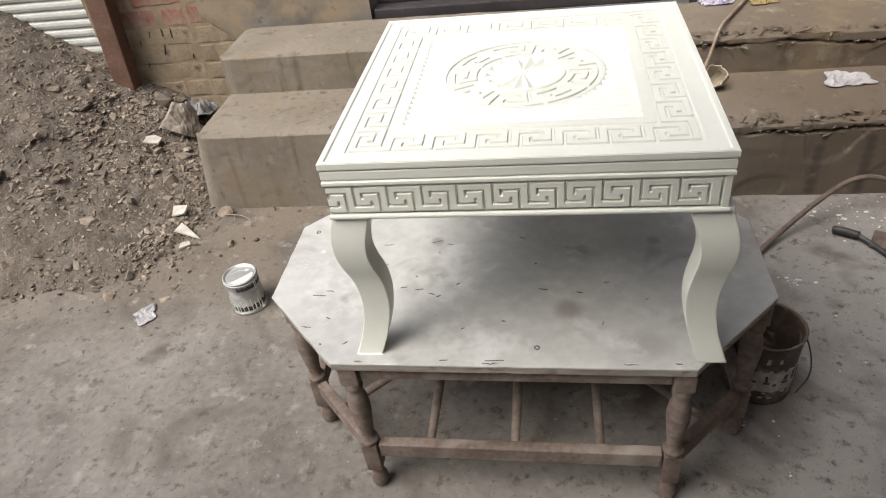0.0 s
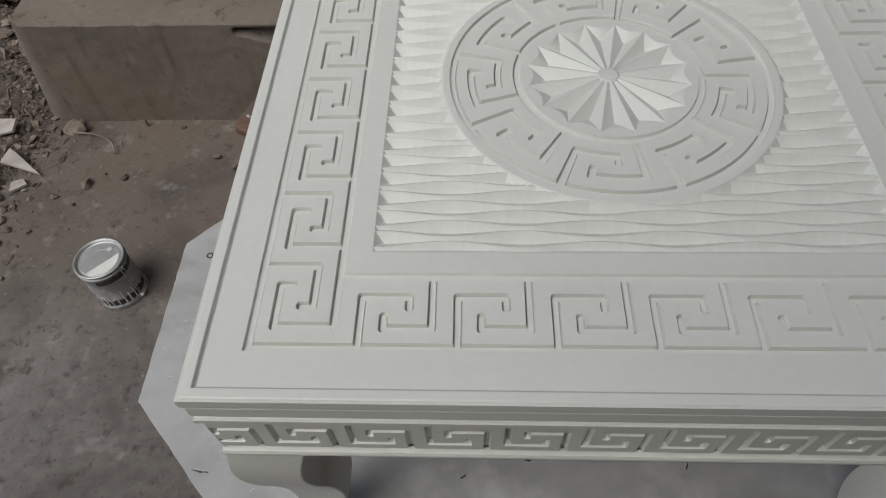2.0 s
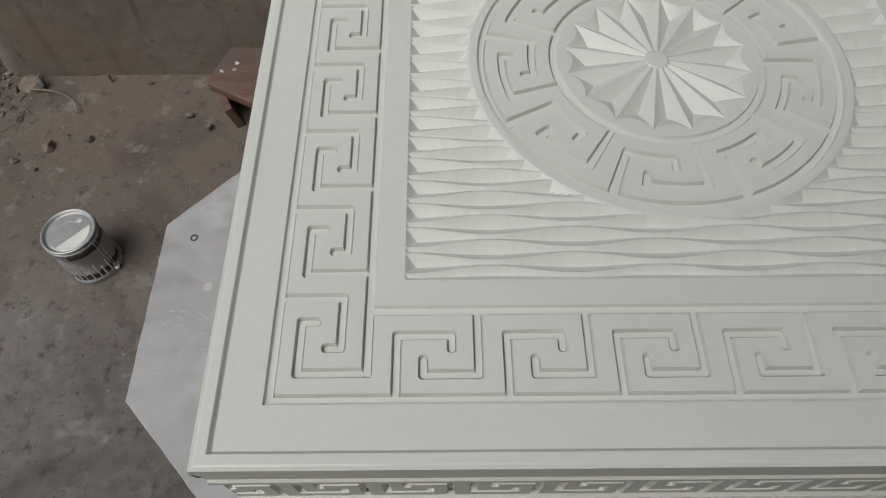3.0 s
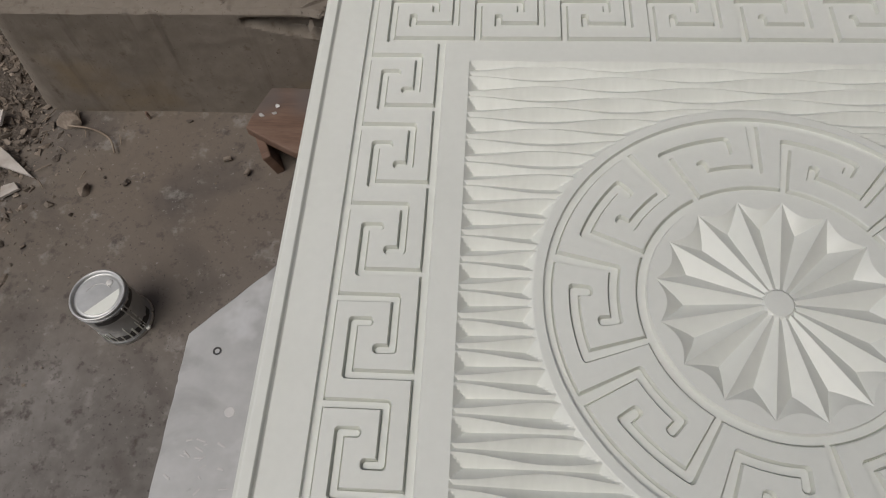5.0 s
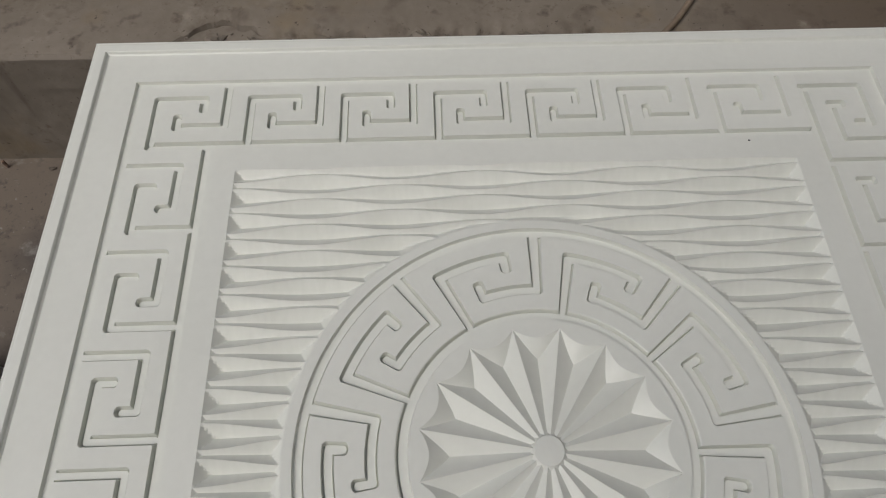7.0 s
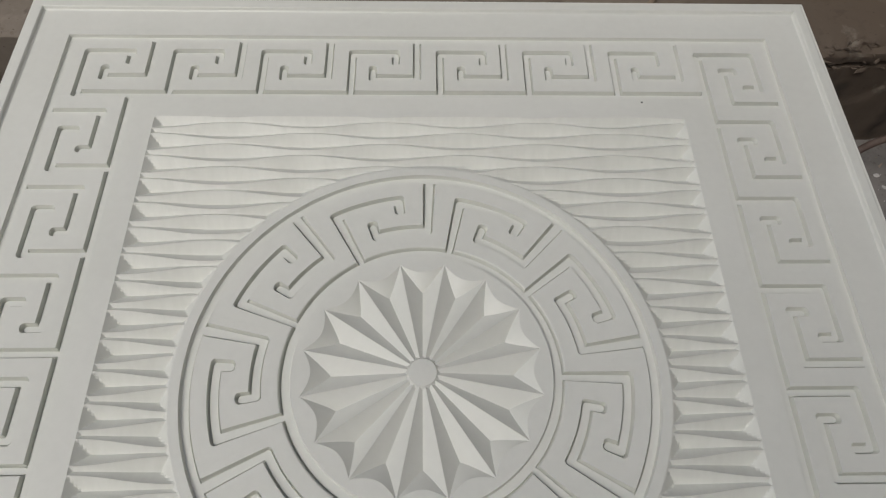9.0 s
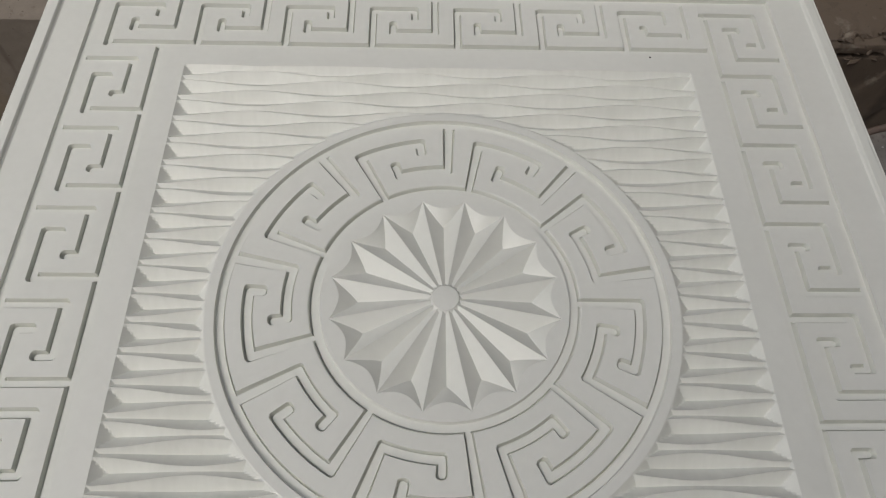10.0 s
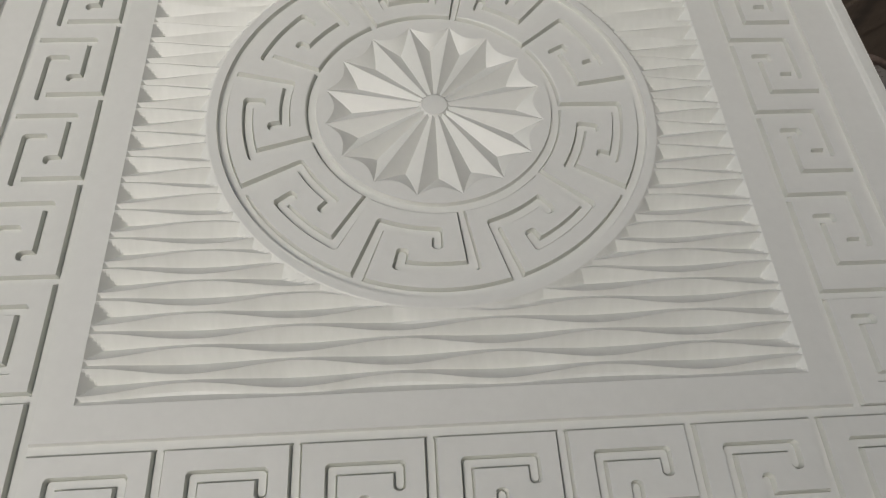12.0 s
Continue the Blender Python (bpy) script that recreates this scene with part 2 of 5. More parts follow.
RAG = mat("white_rag", [(0.29, 0.28, 0.29), (0.35, 0.34, 0.35), (0.42, 0.41, 0.42)], 20, 0.8, bump=0.3, fine=120)
RAGGREY = mat("dirty_grey_rag", [(0.13, 0.12, 0.115), (0.22, 0.21, 0.205), (0.34, 0.33, 0.33)], 22, 0.85, bump=0.3, fine=120)
PACKET = mat("violet_printed_packet", [(0.50, 0.48, 0.52), (0.36, 0.33, 0.42), (0.15, 0.12, 0.24)], 16, 0.4, bump=0.1)
YELLOWISH = mat("mustard_cloth", [(0.16, 0.12, 0.05), (0.24, 0.185, 0.08), (0.30, 0.24, 0.12)], 18, 0.8, bump=0.3)
CARTON = mat("pale_carton", [(0.34, 0.29, 0.22), (0.44, 0.39, 0.31), (0.52, 0.47, 0.39)], 18, 0.8, bump=0.3)
STICKWOOD = mat("bamboo_stick", [(0.16, 0.12, 0.085), (0.23, 0.18, 0.13), (0.30, 0.25, 0.19)], 20, 0.7, bump=0.2)
SPLASH = mat("white_paint_splash", [(0.45, 0.44, 0.42), (0.53, 0.52, 0.50), (0.60, 0.59, 0.57)], 30, 0.6, bump=0.2)


# ------------------------------------------------------------ building helpers
def obj(name, verts, faces, material, parent=None, label="", smooth=False):
    me = bpy.data.meshes.new(name)
    me.from_pydata([tuple(v) for v in verts], [], [tuple(f) for f in faces])
    me.validate()
    me.materials.append(material)
    if smooth:
        me.shade_smooth()
    ob = new(name, me)
    if parent:
        ob.parent = parent
    return tagged(ob, label)


def part(name, bm, material, parent=None, label="", smooth=False):
    me = bpy.data.meshes.new(name)
    bmesh.ops.recalc_face_normals(bm, faces=bm.faces)
    bm.to_mesh(me)
    bm.free()
    me.materials.append(material)
    if smooth:
        me.shade_smooth()
    ob = new(name, me)
    if parent:
        ob.parent = parent
    return tagged(ob, label)


def thing(name, label, category, loc=(0, 0, 0), turn=0, group="", kind=""):
    e = new(name)
    e.empty_display_size = 0.05
    e.matrix_basis = pose(*loc, 0, 0, turn)
    return tagged(e, label, category, group, kind)


def box(size, at=(0, 0, 0), bevel=0.003, rot=None, seg=2):
    bm = bmesh.new()
    bmesh.ops.create_cube(bm, size=1.0)
    bmesh.ops.scale(bm, vec=size, verts=bm.verts)
    if bevel:
        bmesh.ops.bevel(bm, geom=bm.edges[:], offset=bevel, segments=seg, profile=0.6, affect="EDGES")
    if rot:
        bmesh.ops.transform(bm, matrix=pose(0, 0, 0, *rot), verts=bm.verts)
    bmesh.ops.translate(bm, vec=at, verts=bm.verts)
    return bm


def lathe(profile, n=28, at=(0, 0, 0), caps=True):
    """A turned body from (radius, height) pairs, from the bottom up."""
    bm = bmesh.new()
    rings = []
    for r, z in profile:
        rings.append([bm.verts.new((at[0] + r * math.cos(2 * math.pi * k / n), at[1] + r * math.sin(2 * math.pi * k / n), at[2] + z)) for k in range(n)])
    for a, b in zip(rings, rings[1:]):
        for k in range(n):
            bm.faces.new((a[k], a[(k + 1) % n], b[(k + 1) % n], b[k]))
    if caps:
        bm.faces.new(rings[0][::-1])
        bm.faces.new(rings[-1])
    return bm


def tube(points, radius, n=10):
    """A round bar through points; radius may be a list."""
    bm = bmesh.new()
    pts = [Vector(p) for p in points]
    rings = []
    for i, p in enumerate(pts):
        d = (pts[min(i + 1, len(pts) - 1)] - pts[max(i - 1, 0)]).normalized()
        u = d.cross(Vector((0, 0, 1)))
        u = u.normalized() if u.length > 1e-4 else Vector((1, 0, 0))
        w = d.cross(u)
        r = radius[i] if isinstance(radius, (list, tuple)) else radius
        rings.append([bm.verts.new(p + u * r * math.cos(2 * math.pi * k / n) + w * r * math.sin(2 * math.pi * k / n)) for k in range(n)])
    for a, b in zip(rings, rings[1:]):
        for k in range(n):
            bm.faces.new((a[k], a[(k + 1) % n], b[(k + 1) % n], b[k]))
    bm.faces.new(rings[0][::-1])
    bm.faces.new(rings[-1])
    return bm


def smooth_line(points, steps=8):
    """Catmull-Rom through points."""
    p = [Vector(q) for q in points]
    p = [2 * p[0] - p[1]] + p + [2 * p[-1] - p[-2]]
    out = []
    for i in range(1, len(p) - 2):
        for s in range(steps):
            t = s / steps
            out.append(0.5 * (2 * p[i] + (p[i + 1] - p[i - 1]) * t + (2 * p[i - 1] - 5 * p[i] + 4 * p[i + 1] - p[i + 2]) * t * t
                              + (3 * p[i] - p[i - 1] - 3 * p[i + 1] + p[i + 2]) * t ** 3))
    return out + [p[-2]]


def grid_faces(nx, ny):
    return [(j * nx + i, j * nx + i + 1, (j + 1) * nx + i + 1, (j + 1) * nx + i) for j in range(ny - 1) for i in range(nx - 1)]


def rock(radius, seed, points=11, squash=0.7, bevel=0.0):
    """An angular broken stone: the hull of scattered points."""
    rnd = random.Random(seed)
    bm = bmesh.new()
    sx, sy = rnd.uniform(0.8, 1.3), rnd.uniform(0.65, 1.0)
    for k in range(points):
        a, c = rnd.uniform(0, 6.283), rnd.uniform(-1, 1)
        q = math.sqrt(1 - c * c) * rnd.uniform(0.8, 1.1)
        bm.verts.new((radius * sx * q * math.cos(a), radius * sy * q * math.sin(a), radius * squash * c))
    out = bmesh.ops.convex_hull(bm, input=bm.verts[:])
    loose = [v for v in bm.verts if not v.link_faces]
    bmesh.ops.delete(bm, geom=loose, context="VERTS")
    if bevel:
        bmesh.ops.bevel(bm, geom=bm.edges[:], offset=bevel, segments=2, profile=0.5, affect="EDGES")
    bm.verts.index_update()
    return bm


# ------------------------------------------------------------ carving: channels cut into a flat board
CHAN = 0.0062      # channel width
DEEP = 0.0027      # channel depth


def channel_field(rects, corner):
    r = np.array(rects)

    def depth(u, v):
        best = np.full(np.shape(u), 1.0)
        for a, b, c, d in r:
            qx = np.abs(u - (a + b) / 2) - (b - a) / 2 + corner
            qy = np.abs(v - (c + d) / 2) - (d - c) / 2 + corner
            s = np.hypot(np.maximum(qx, 0), np.maximum(qy, 0)) + np.minimum(np.maximum(qx, qy), 0) - corner
            best = np.minimum(best, s)
        return -best
    return depth


def lines(lo, hi, edges, corner, wall, step):
    out = {lo, hi}
    for e in edges:
        for o in (0, wall, -wall, 1.7 * wall, -1.7 * wall, 2.4 * wall, -2.4 * wall, 0.3 * corner, -0.3 * corner, 0.62 * corner, -0.62 * corner, corner, -corner):
            if lo < e + o < hi:
                out.add(e + o)
    out = sorted(out)
    keep = [out[0]]
    for x in out[1:]:
        if x - keep[-1] > 0.00012:
            keep.append(x)
    keep[-1] = hi
    full = [keep[0]]
    for x in keep[1:]:
        k = max(1, math.ceil((x - full[-1]) / step))
        a = full[-1]
        full += [a + (x - a) * i / k for i in range(1, k + 1)]
    return np.array(full)


def carved(rects, u0, u1, v0, v1, deep=DEEP, corner=0.0029, wall=0.00055, step=0.02, kerf=0.0018):
    """A carved strip as u, v, height arrays with its faces; heights fall from 0 to -deep inside the channels, with the cutter's kerf along their sides."""
    us = lines(u0, u1, [e for a, b, c, d in rects for e in (a, b)], corner, wall, step)
    vs = lines(v0, v1, [e for a, b, c, d in rects for e in (c, d)], corner, wall, step)
    u, v = np.meshgrid(us, vs)
    d = channel_field(rects, corner)(u, v) / wall
    h = -deep * np.clip(d, 0, 1) - kerf * np.clip(np.minimum((d - 0.8) / 0.4, (2.4 - d) / 0.7), 0, 1)
    return u.ravel(), v.ravel(), h.ravel(), grid_faces(len(us), len(vs))


def fret_rects(start, pitch, count, width, a, hook_b, hook_a, b, top, a_end, b_end, low, height, inner):
    """Two interlocked hooks for each unit: one rooted in the outer channel, one in the inner channel. Lengths as they lie on the strip."""
    out = []
    for k in range(count):
        s = start + k * pitch
        out += [(s + a, s + a + width, top, height - inner / 2), (s + a, s + hook_a + width, top, top + width), (s + hook_a, s + hook_a + width, top, a_end)]
        out += [(s + b, s + b + width, inner / 2, low + width), (s + hook_b, s + b + width, low, low + width), (s + hook_b, s + hook_b + width, b_end, low + width)]
    return out


# ------------------------------------------------------------ carved white table
TOP = 0.837          # carved face
FLOOR_O = 0.417      # board on which the table stands
PITCH = 0.0643
IN, OUT = 0.2035, 0.2625
HT = OUT - IN
LEN = OUT + IN
START = IN - 0.192

table = thing("carved_table", "white painted square table with carved fret top and border", "table", (0, 0, FLOOR_O))
ZT = TOP - FLOOR_O


SHIFT = 0.0015      # the rim sits a little off the carving's middle


def square_rings(profile):
    verts, faces = [], []
    for h, z in profile:
        d = SHIFT if h > 0.27 else 0.0
        verts += [(d - h, -h, z), (d + h, -h, z), (d + h, h, z), (d - h, h, z)]
    for i in range(len(profile) - 1):
        for k in range(4):
            faces.append((4 * i + k, 4 * i + (k + 1) % 4, 4 * i + 4 + (k + 1) % 4, 4 * i + 4 + k))
    return verts, faces


# edge boards and the plain outer border
RIM = 0.0030
prof = [(0.20, ZT - 0.0275), (0.2934, ZT - 0.0275), (0.2962, ZT - 0.0268), (0.2970, ZT - 0.025), (0.2970, ZT - 0.0128), (0.2962, ZT - 0.0112), (0.2919, ZT - 0.0108),
        (0.2919, ZT - 0.0095), (0.2967, ZT - 0.0090), (0.2980, ZT - 0.0080), (0.2984, ZT - 0.006), (0.2984, ZT + 0.002), (0.2952, ZT + RIM - 0.0014), (0.2964, ZT + RIM - 0.0003), (0.2952, ZT + RIM),
        (0.2898, ZT + RIM), (0.2891, ZT + RIM - 0.0008), (0.2886, ZT + 0.0008), (0.2876, ZT), (OUT, ZT), (OUT - 0.0005, ZT - DEEP), (OUT - 0.002, ZT - DEEP - 0.004)]
v, f = square_rings(prof)
obj("border", v, f, WHITE, table)
# inner border between the fret band and the waved field
WAVE = 0.1852
v, f = square_rings([(IN - 0.0008, ZT - 0.008), (IN, ZT - DEEP), (IN - 0.0008, ZT), (WAVE, ZT), (WAVE - 0.0005, ZT - 0.001)])
obj("inner_border", v, f, WHITE, table)

# fret band: seven units a side, each side turned by a quarter
W = CHAN
band = fret_rects(START, PITCH, 7, W, 0.0, 0.0155, 0.0320, 0.0473, 0.0150, 0.0292, 0.0300, 0.0388, HT, 0.0055)
band += [(-0.01, START + 6 * PITCH + 0.0473 + W, -0.01, 0.0055), (-0.01, LEN + 0.01, HT - W, HT + 0.01), (LEN - W, LEN + 0.01, -0.01, HT + 0.01), (-0.01, 0.0008, -0.01, START + 6 * PITCH + 0.0473 + W - 2 * IN)]
cuts = [0.0] + [START + k * PITCH - 0.0055 for k in range(1, 7)] + [LEN]
for k in range(7):
    near = [r for r in band if r[1] > cuts[k] - 0.003 and r[0] < cuts[k + 1] + 0.003]
    u, w_, h, faces = carved(near, cuts[k], cuts[k + 1], 0, HT)
    x, y = -IN + u, -(IN + w_)
    faces = [q[::-1] for q in faces]
    first = obj("fret", np.stack([x, y, ZT + h], 1), faces, WHITE, table)
    for q in (1, 2, 3):
        o = new("fret", first.data)
        o.parent = table
        o.matrix_basis = pose(0, 0, 0, 0, 0, -90 * q)

part("pin_hole", lathe([(0.0008, 0.0), (0.0007, 0.0002), (0.0004, 0.0002)], 10, (0.157, 0.199, ZT)), PRINTDARK, table)

# waved field: crests that swing against one another, grooves of one angle cut between them
GAP, SWING, PERIOD, DISC, TAN = 0.00935, 0.0024, 0.1057, 0.1415, 0.90
n_crest = 41
cx = np.concatenate([np.linspace(-WAVE, -WAVE + 0.009, 16)[:-1], np.linspace(-WAVE + 0.009, WAVE - 0.009, 520), np.linspace(WAVE - 0.009, WAVE, 16)[1:]])
crest_y0 = -0.052 - GAP * 14


def crest(i, x):
    return crest_y0 + GAP * (i - 0.5) + (SWING if i % 2 else -SWING) * -np.cos(2 * math.pi * (x + WAVE) / PERIOD)


rows_y, rows_d = [], []
SUBS = 8
for i in range(-2, n_crest + 1):
    lo, hi = crest(i, cx), crest(i + 1, cx)
    for s in range(SUBS):
        t = s / SUBS
        rows_y.append(lo + (hi - lo) * t)
        rows_d.append((hi - lo) * min(t, 1 - t))
wy, wd = np.array(rows_y), np.array(rows_d)
wx = np.broadcast_to(cx, wy.shape)
inside = np.minimum(np.minimum(wx + WAVE, WAVE - wx), np.minimum(wy + WAVE, WAVE - wy))
wd = np.minimum(wd, inside)
wr = np.hypot(wx, wy) - DISC
wd = np.where(wr < 0, np.clip(-(wr + 0.0025) * 3, 0, 0.02), np.minimum(wd, wr))
wy_c = np.clip(wy, -WAVE, WAVE)
wh = -TAN * np.maximum(wd, 0)
mask_rows = [j for j in range(len(wy)) if wy[j].max() > -WAVE and wy[j].min() < WAVE]
j0, j1 = max(mask_rows[0] - 1, 0), min(mask_rows[-1] + 2, len(wy))
verts = np.stack([wx[j0:j1].ravel(), wy_c[j0:j1].ravel(), ZT + wh[j0:j1].ravel()], 1)
obj("waved_field", verts, grid_faces(len(cx), j1 - j0), TOOLED, table)

# round medallion: rim, fret ring of nine units, plain ring and fluted rosette
R0, R1 = 0.0750, 0.1352
def ring(name, pairs, n, parent, top=ZT):
    verts, faces = [], []
    for r, z in pairs:
        verts += [(r * math.cos(2 * math.pi * k / n), r * math.sin(2 * math.pi * k / n), top + z) for k in range(n)]
    for i in range(len(pairs) - 1):
        for k in range(n):
            faces.append((i * n + k, (i + 1) * n + k, (i + 1) * n + (k + 1) % n, i * n + (k + 1) % n))
    return obj(name, verts, faces, WHITE, parent)


medal = ring("medallion", [(DISC + 0.0004, -0.0012), (DISC - 0.0001, 0.0001), (DISC - 0.0008, 0.0004), (R1, 0.0004), (R1 - 0.0006, -DEEP), (R1 - 0.0015, -0.008)], 144, table)
RC = 0.105
UNIT = RC * 2 * math.pi / 9
HR = R1 - R0
ring_rects = fret_rects(0.004, UNIT, 1, 0.0070, 0.0, 0.0175, 0.0367, 0.0549, 0.0154, 0.0297, 0.0309, 0.0381, HR, 0.006)
ring_rects += [(-0.01, UNIT + 0.01, -0.01, 0.006), (-0.01, UNIT + 0.01, HR - W, HR + 0.01)]
u, w_, h, faces = carved(ring_rects, 0, UNIT, 0, HR, step=0.0025)
ang = radians(-113.9) + (u - 0.004) / RC
rad = R0 + w_
first = obj("ring_fret", np.stack([rad * np.cos(ang), rad * np.sin(ang), ZT + h], 1), [q[::-1] for q in faces], WHITE, medal)
for k in range(1, 9):
    o = new("ring_fret", first.data)
    o.parent = medal
    o.matrix_basis = pose(0, 0, 0, 0, 0, 40 * k)

# rosette: sixteen flutes between ridges that run from the button to the tips
TIP, BTN, FL = 0.0702, 0.0085, 16
per = 24
verts, faces = [], []
nseg = FL * per
for k in range(nseg):
    a = 2 * math.pi * (k / nseg) + radians(11.25)
    t = (k % per) / per
    da = (0.5 - abs(t - 0.5)) * 2 * math.pi / FL
    bound = TIP - 0.0068 * math.sin(math.pi * min(1, da / (math.pi / FL)) / 2) ** 0.8
    sn_ = math.sin(da)
    crease, neck = 0.95 * bound / (sn_ + 0.95), 1.2 * BTN / (1.2 - sn_)
    rs = [BTN, (BTN + neck) / 2] + [neck + (crease - neck) * q / 6 for q in range(7)] + [crease + (bound - crease) * q / 4 for q in range(1, 5)]
    for r in rs:
        d = min(r * sn_, (bound - r) * 0.95, (r - BTN) * 1.2)
        verts.append((r * math.cos(a), r * math.sin(a), ZT - 0.66 * max(d, 0)))
    r = R0 - 0.0007
    verts.append((r * math.cos(a), r * math.sin(a), ZT))
    verts.append(((r + 0.0008) * math.cos(a), (r + 0.0008) * math.sin(a), ZT - DEEP))
m_ = len(rs) + 2
for k in range(nseg):
    for s in range(m_ - 1):
        b0, b1 = k * m_ + s, ((k + 1) % nseg) * m_ + s
        faces.append((b0, b0 + 1, b1 + 1, b1))
obj("rosette", verts, faces, WHITE, medal)
part("button", lathe([(0.0086, -0.004), (0.0086, -0.0004), (0.0080, 0.0002), (0.004, 0.0004), (0.0005, 0.0005)], 32, (0, 0, ZT)), WHITE, medal)

# apron: four boards, each with a carved fret band between two beads
AH = 0.2955
Z0, Z1 = 0.7375 - FLOOR_O, 0.8085 - FLOOR_O
APITCH = 0.0532
sc = APITCH / PITCH
AHT = 0.0530
AV = 0.7465 - FLOOR_O
aw = 0.0052
AE = AH - 0.0005
a0 = -0.2545 + AE
ap_rects = fret_rects(a0 - APITCH, APITCH, 11, aw, 0.0, 0.0127, 0.0266, 0.0393, 0.0122, 0.0255, 0.0268, 0.0350, AHT, 0.0048)
ap_rects += [(-0.01, AE + 0.286, -0.01, 0.0048), (-0.01, AE + 0.286, AHT - 0.0054, AHT + 0.0005), (AE + 0.286 - 0.0052, AE + 0.286, -0.005, AHT + 0.0005)]
ALEN = 2 * AE
cuts = [0.0] + [a0 + k * APITCH - 0.004 for k in range(0, 10)] + [ALEN]
apron = []
for q in range(4):
    bead = [(0.0, Z0), (-0.0015, Z0 + 0.001), (-0.0025, Z0 + 0.003), (-0.0025, AV - 0.0035), (-0.0012, AV - 0.001), (0.004, AV - 0.0005)]
    bead2 = [(0.004, AV + AHT + 0.0003), (-0.0008, AV + AHT + 0.0008), (-0.0024, AV + AHT + 0.0022), (-0.0024, Z1 - 0.002), (-0.001, Z1 - 0.0005), (0.004, Z1 + 0.002)]
    verts, faces = [], []
    for strip in (bead, bead2):
        n0 = len(verts)
        for o_, z in strip:
            verts += [(-(AH - o_), -(AH - o_), z), (AH - o_, -(AH - o_), z)]
        faces += [(n0 + 2 * i, n0 + 2 * i + 1, n0 + 2 * i + 3, n0 + 2 * i + 2) for i in range(len(strip) - 1)]
    n0 = len(verts)      # underside and inner face
    verts += [(-AH, -AH, Z0), (AH, -AH, Z0), (AH - 0.02, -AH + 0.02, Z0), (-AH + 0.02, -AH + 0.02, Z0), (AH - 0.02, -AH + 0.02, Z1), (-AH + 0.02, -AH + 0.02, Z1)]
    faces += [(n0, n0 + 3, n0 + 2, n0 + 1), (n0 + 3, n0 + 5, n0 + 4, n0 + 2)]
    board = obj("apron_board", verts, faces, WHITE, table)
    board.matrix_basis = pose(SHIFT, 0, 0, 0, 0, 90 * q)
    apron.append(board)
for k in range(11):
    near = [r for r in ap_rects if r[1] > cuts[k] - 0.003 and r[0] < cuts[k + 1] + 0.003]
    u, w_, h, faces = carved(near, cuts[k], cuts[k + 1], 0, AHT, deep=0.0046, corner=0.0021, wall=0.0015, kerf=0.0)
    first = obj("apron_fret", np.stack([-AE + u, -(AH - 0.0005) - h, AV + w_], 1), faces, WHITE, apron[0])
    for q in (1, 2, 3):
        o = new("apron_fret", first.data)
        o.parent = apron[q]


# legs: S-shaped, sawn from square stock, flaring to the corners
def leg(sx, sy):
    # share of the height from the apron down, outer side, front side, width, depth
    path = [(0.0, 0.2985, 0.2890, 0.0620, 0.050), (0.07, 0.3035, 0.2920, 0.0605, 0.049), (0.16, 0.3085, 0.2945, 0.0580, 0.048), (0.25, 0.3085, 0.2935, 0.0550, 0.047), (0.34, 0.3030, 0.2890, 0.0530, 0.046),
            (0.43, 0.2950, 0.2815, 0.0515, 0.045), (0.52, 0.2905, 0.2765, 0.0505, 0.044), (0.61, 0.2890, 0.2745, 0.0495, 0.043), (0.70, 0.2915, 0.2740, 0.0490, 0.042), (0.80, 0.2975, 0.2755, 0.0485, 0.041),
            (0.90, 0.3070, 0.2790, 0.0480, 0.041), (1.0, 0.3185, 0.2835, 0.0475, 0.041)]
    first = smooth_line([(t, o, w) for t, o, y, w, d in path], 5)
    second = smooth_line([(t, y, d) for t, o, y, w, d in path], 5)
    full = list(zip(first, second))
    verts, faces = [], []
    for (t, o, w), (t2, y, d) in full:
        z = (Z0 + 0.004) * (1 - t)
        if sx > 0 and sy < 0:      # this leg splays a little more than the others
            o, y = o + 0.006 + 0.015 * min(1, t / 0.45), y + 0.010 * t
        for ix, iy in ((1, 1), (0, 1), (0, 0), (1, 0)):
            verts.append((SHIFT + sx * (o - ix * w), sy * (y - iy * d), z))
    n = len(full)
    for i in range(n - 1):
        for k in range(4):
            q = (4 * i + k, 4 * i + (k + 1) % 4, 4 * i + 4 + (k + 1) % 4, 4 * i + 4 + k)
            faces.append(q if sx * sy < 0 else q[::-1])
    faces += [(0, 1, 2, 3), (4 * n - 4, 4 * n - 3, 4 * n - 2, 4 * n - 1)]
    bm = bmesh.new()
    vs = [bm.verts.new(p) for p in verts]
    for q in faces:
        bm.faces.new([vs[i] for i in q])
    bm.normal_update()
    sharp = [e for e in bm.edges if len(e.link_faces) == 2 and e.calc_face_angle(0) > 1.0]
    bmesh.ops.bevel(bm, geom=sharp, offset=0.0016, segments=2, profile=0.5, affect="EDGES")
    return part("leg", bm, WHITE, table)


for sx, sy in ((-1, -1), (1, -1), (1, 1), (-1, 1)):
    leg(sx, sy)

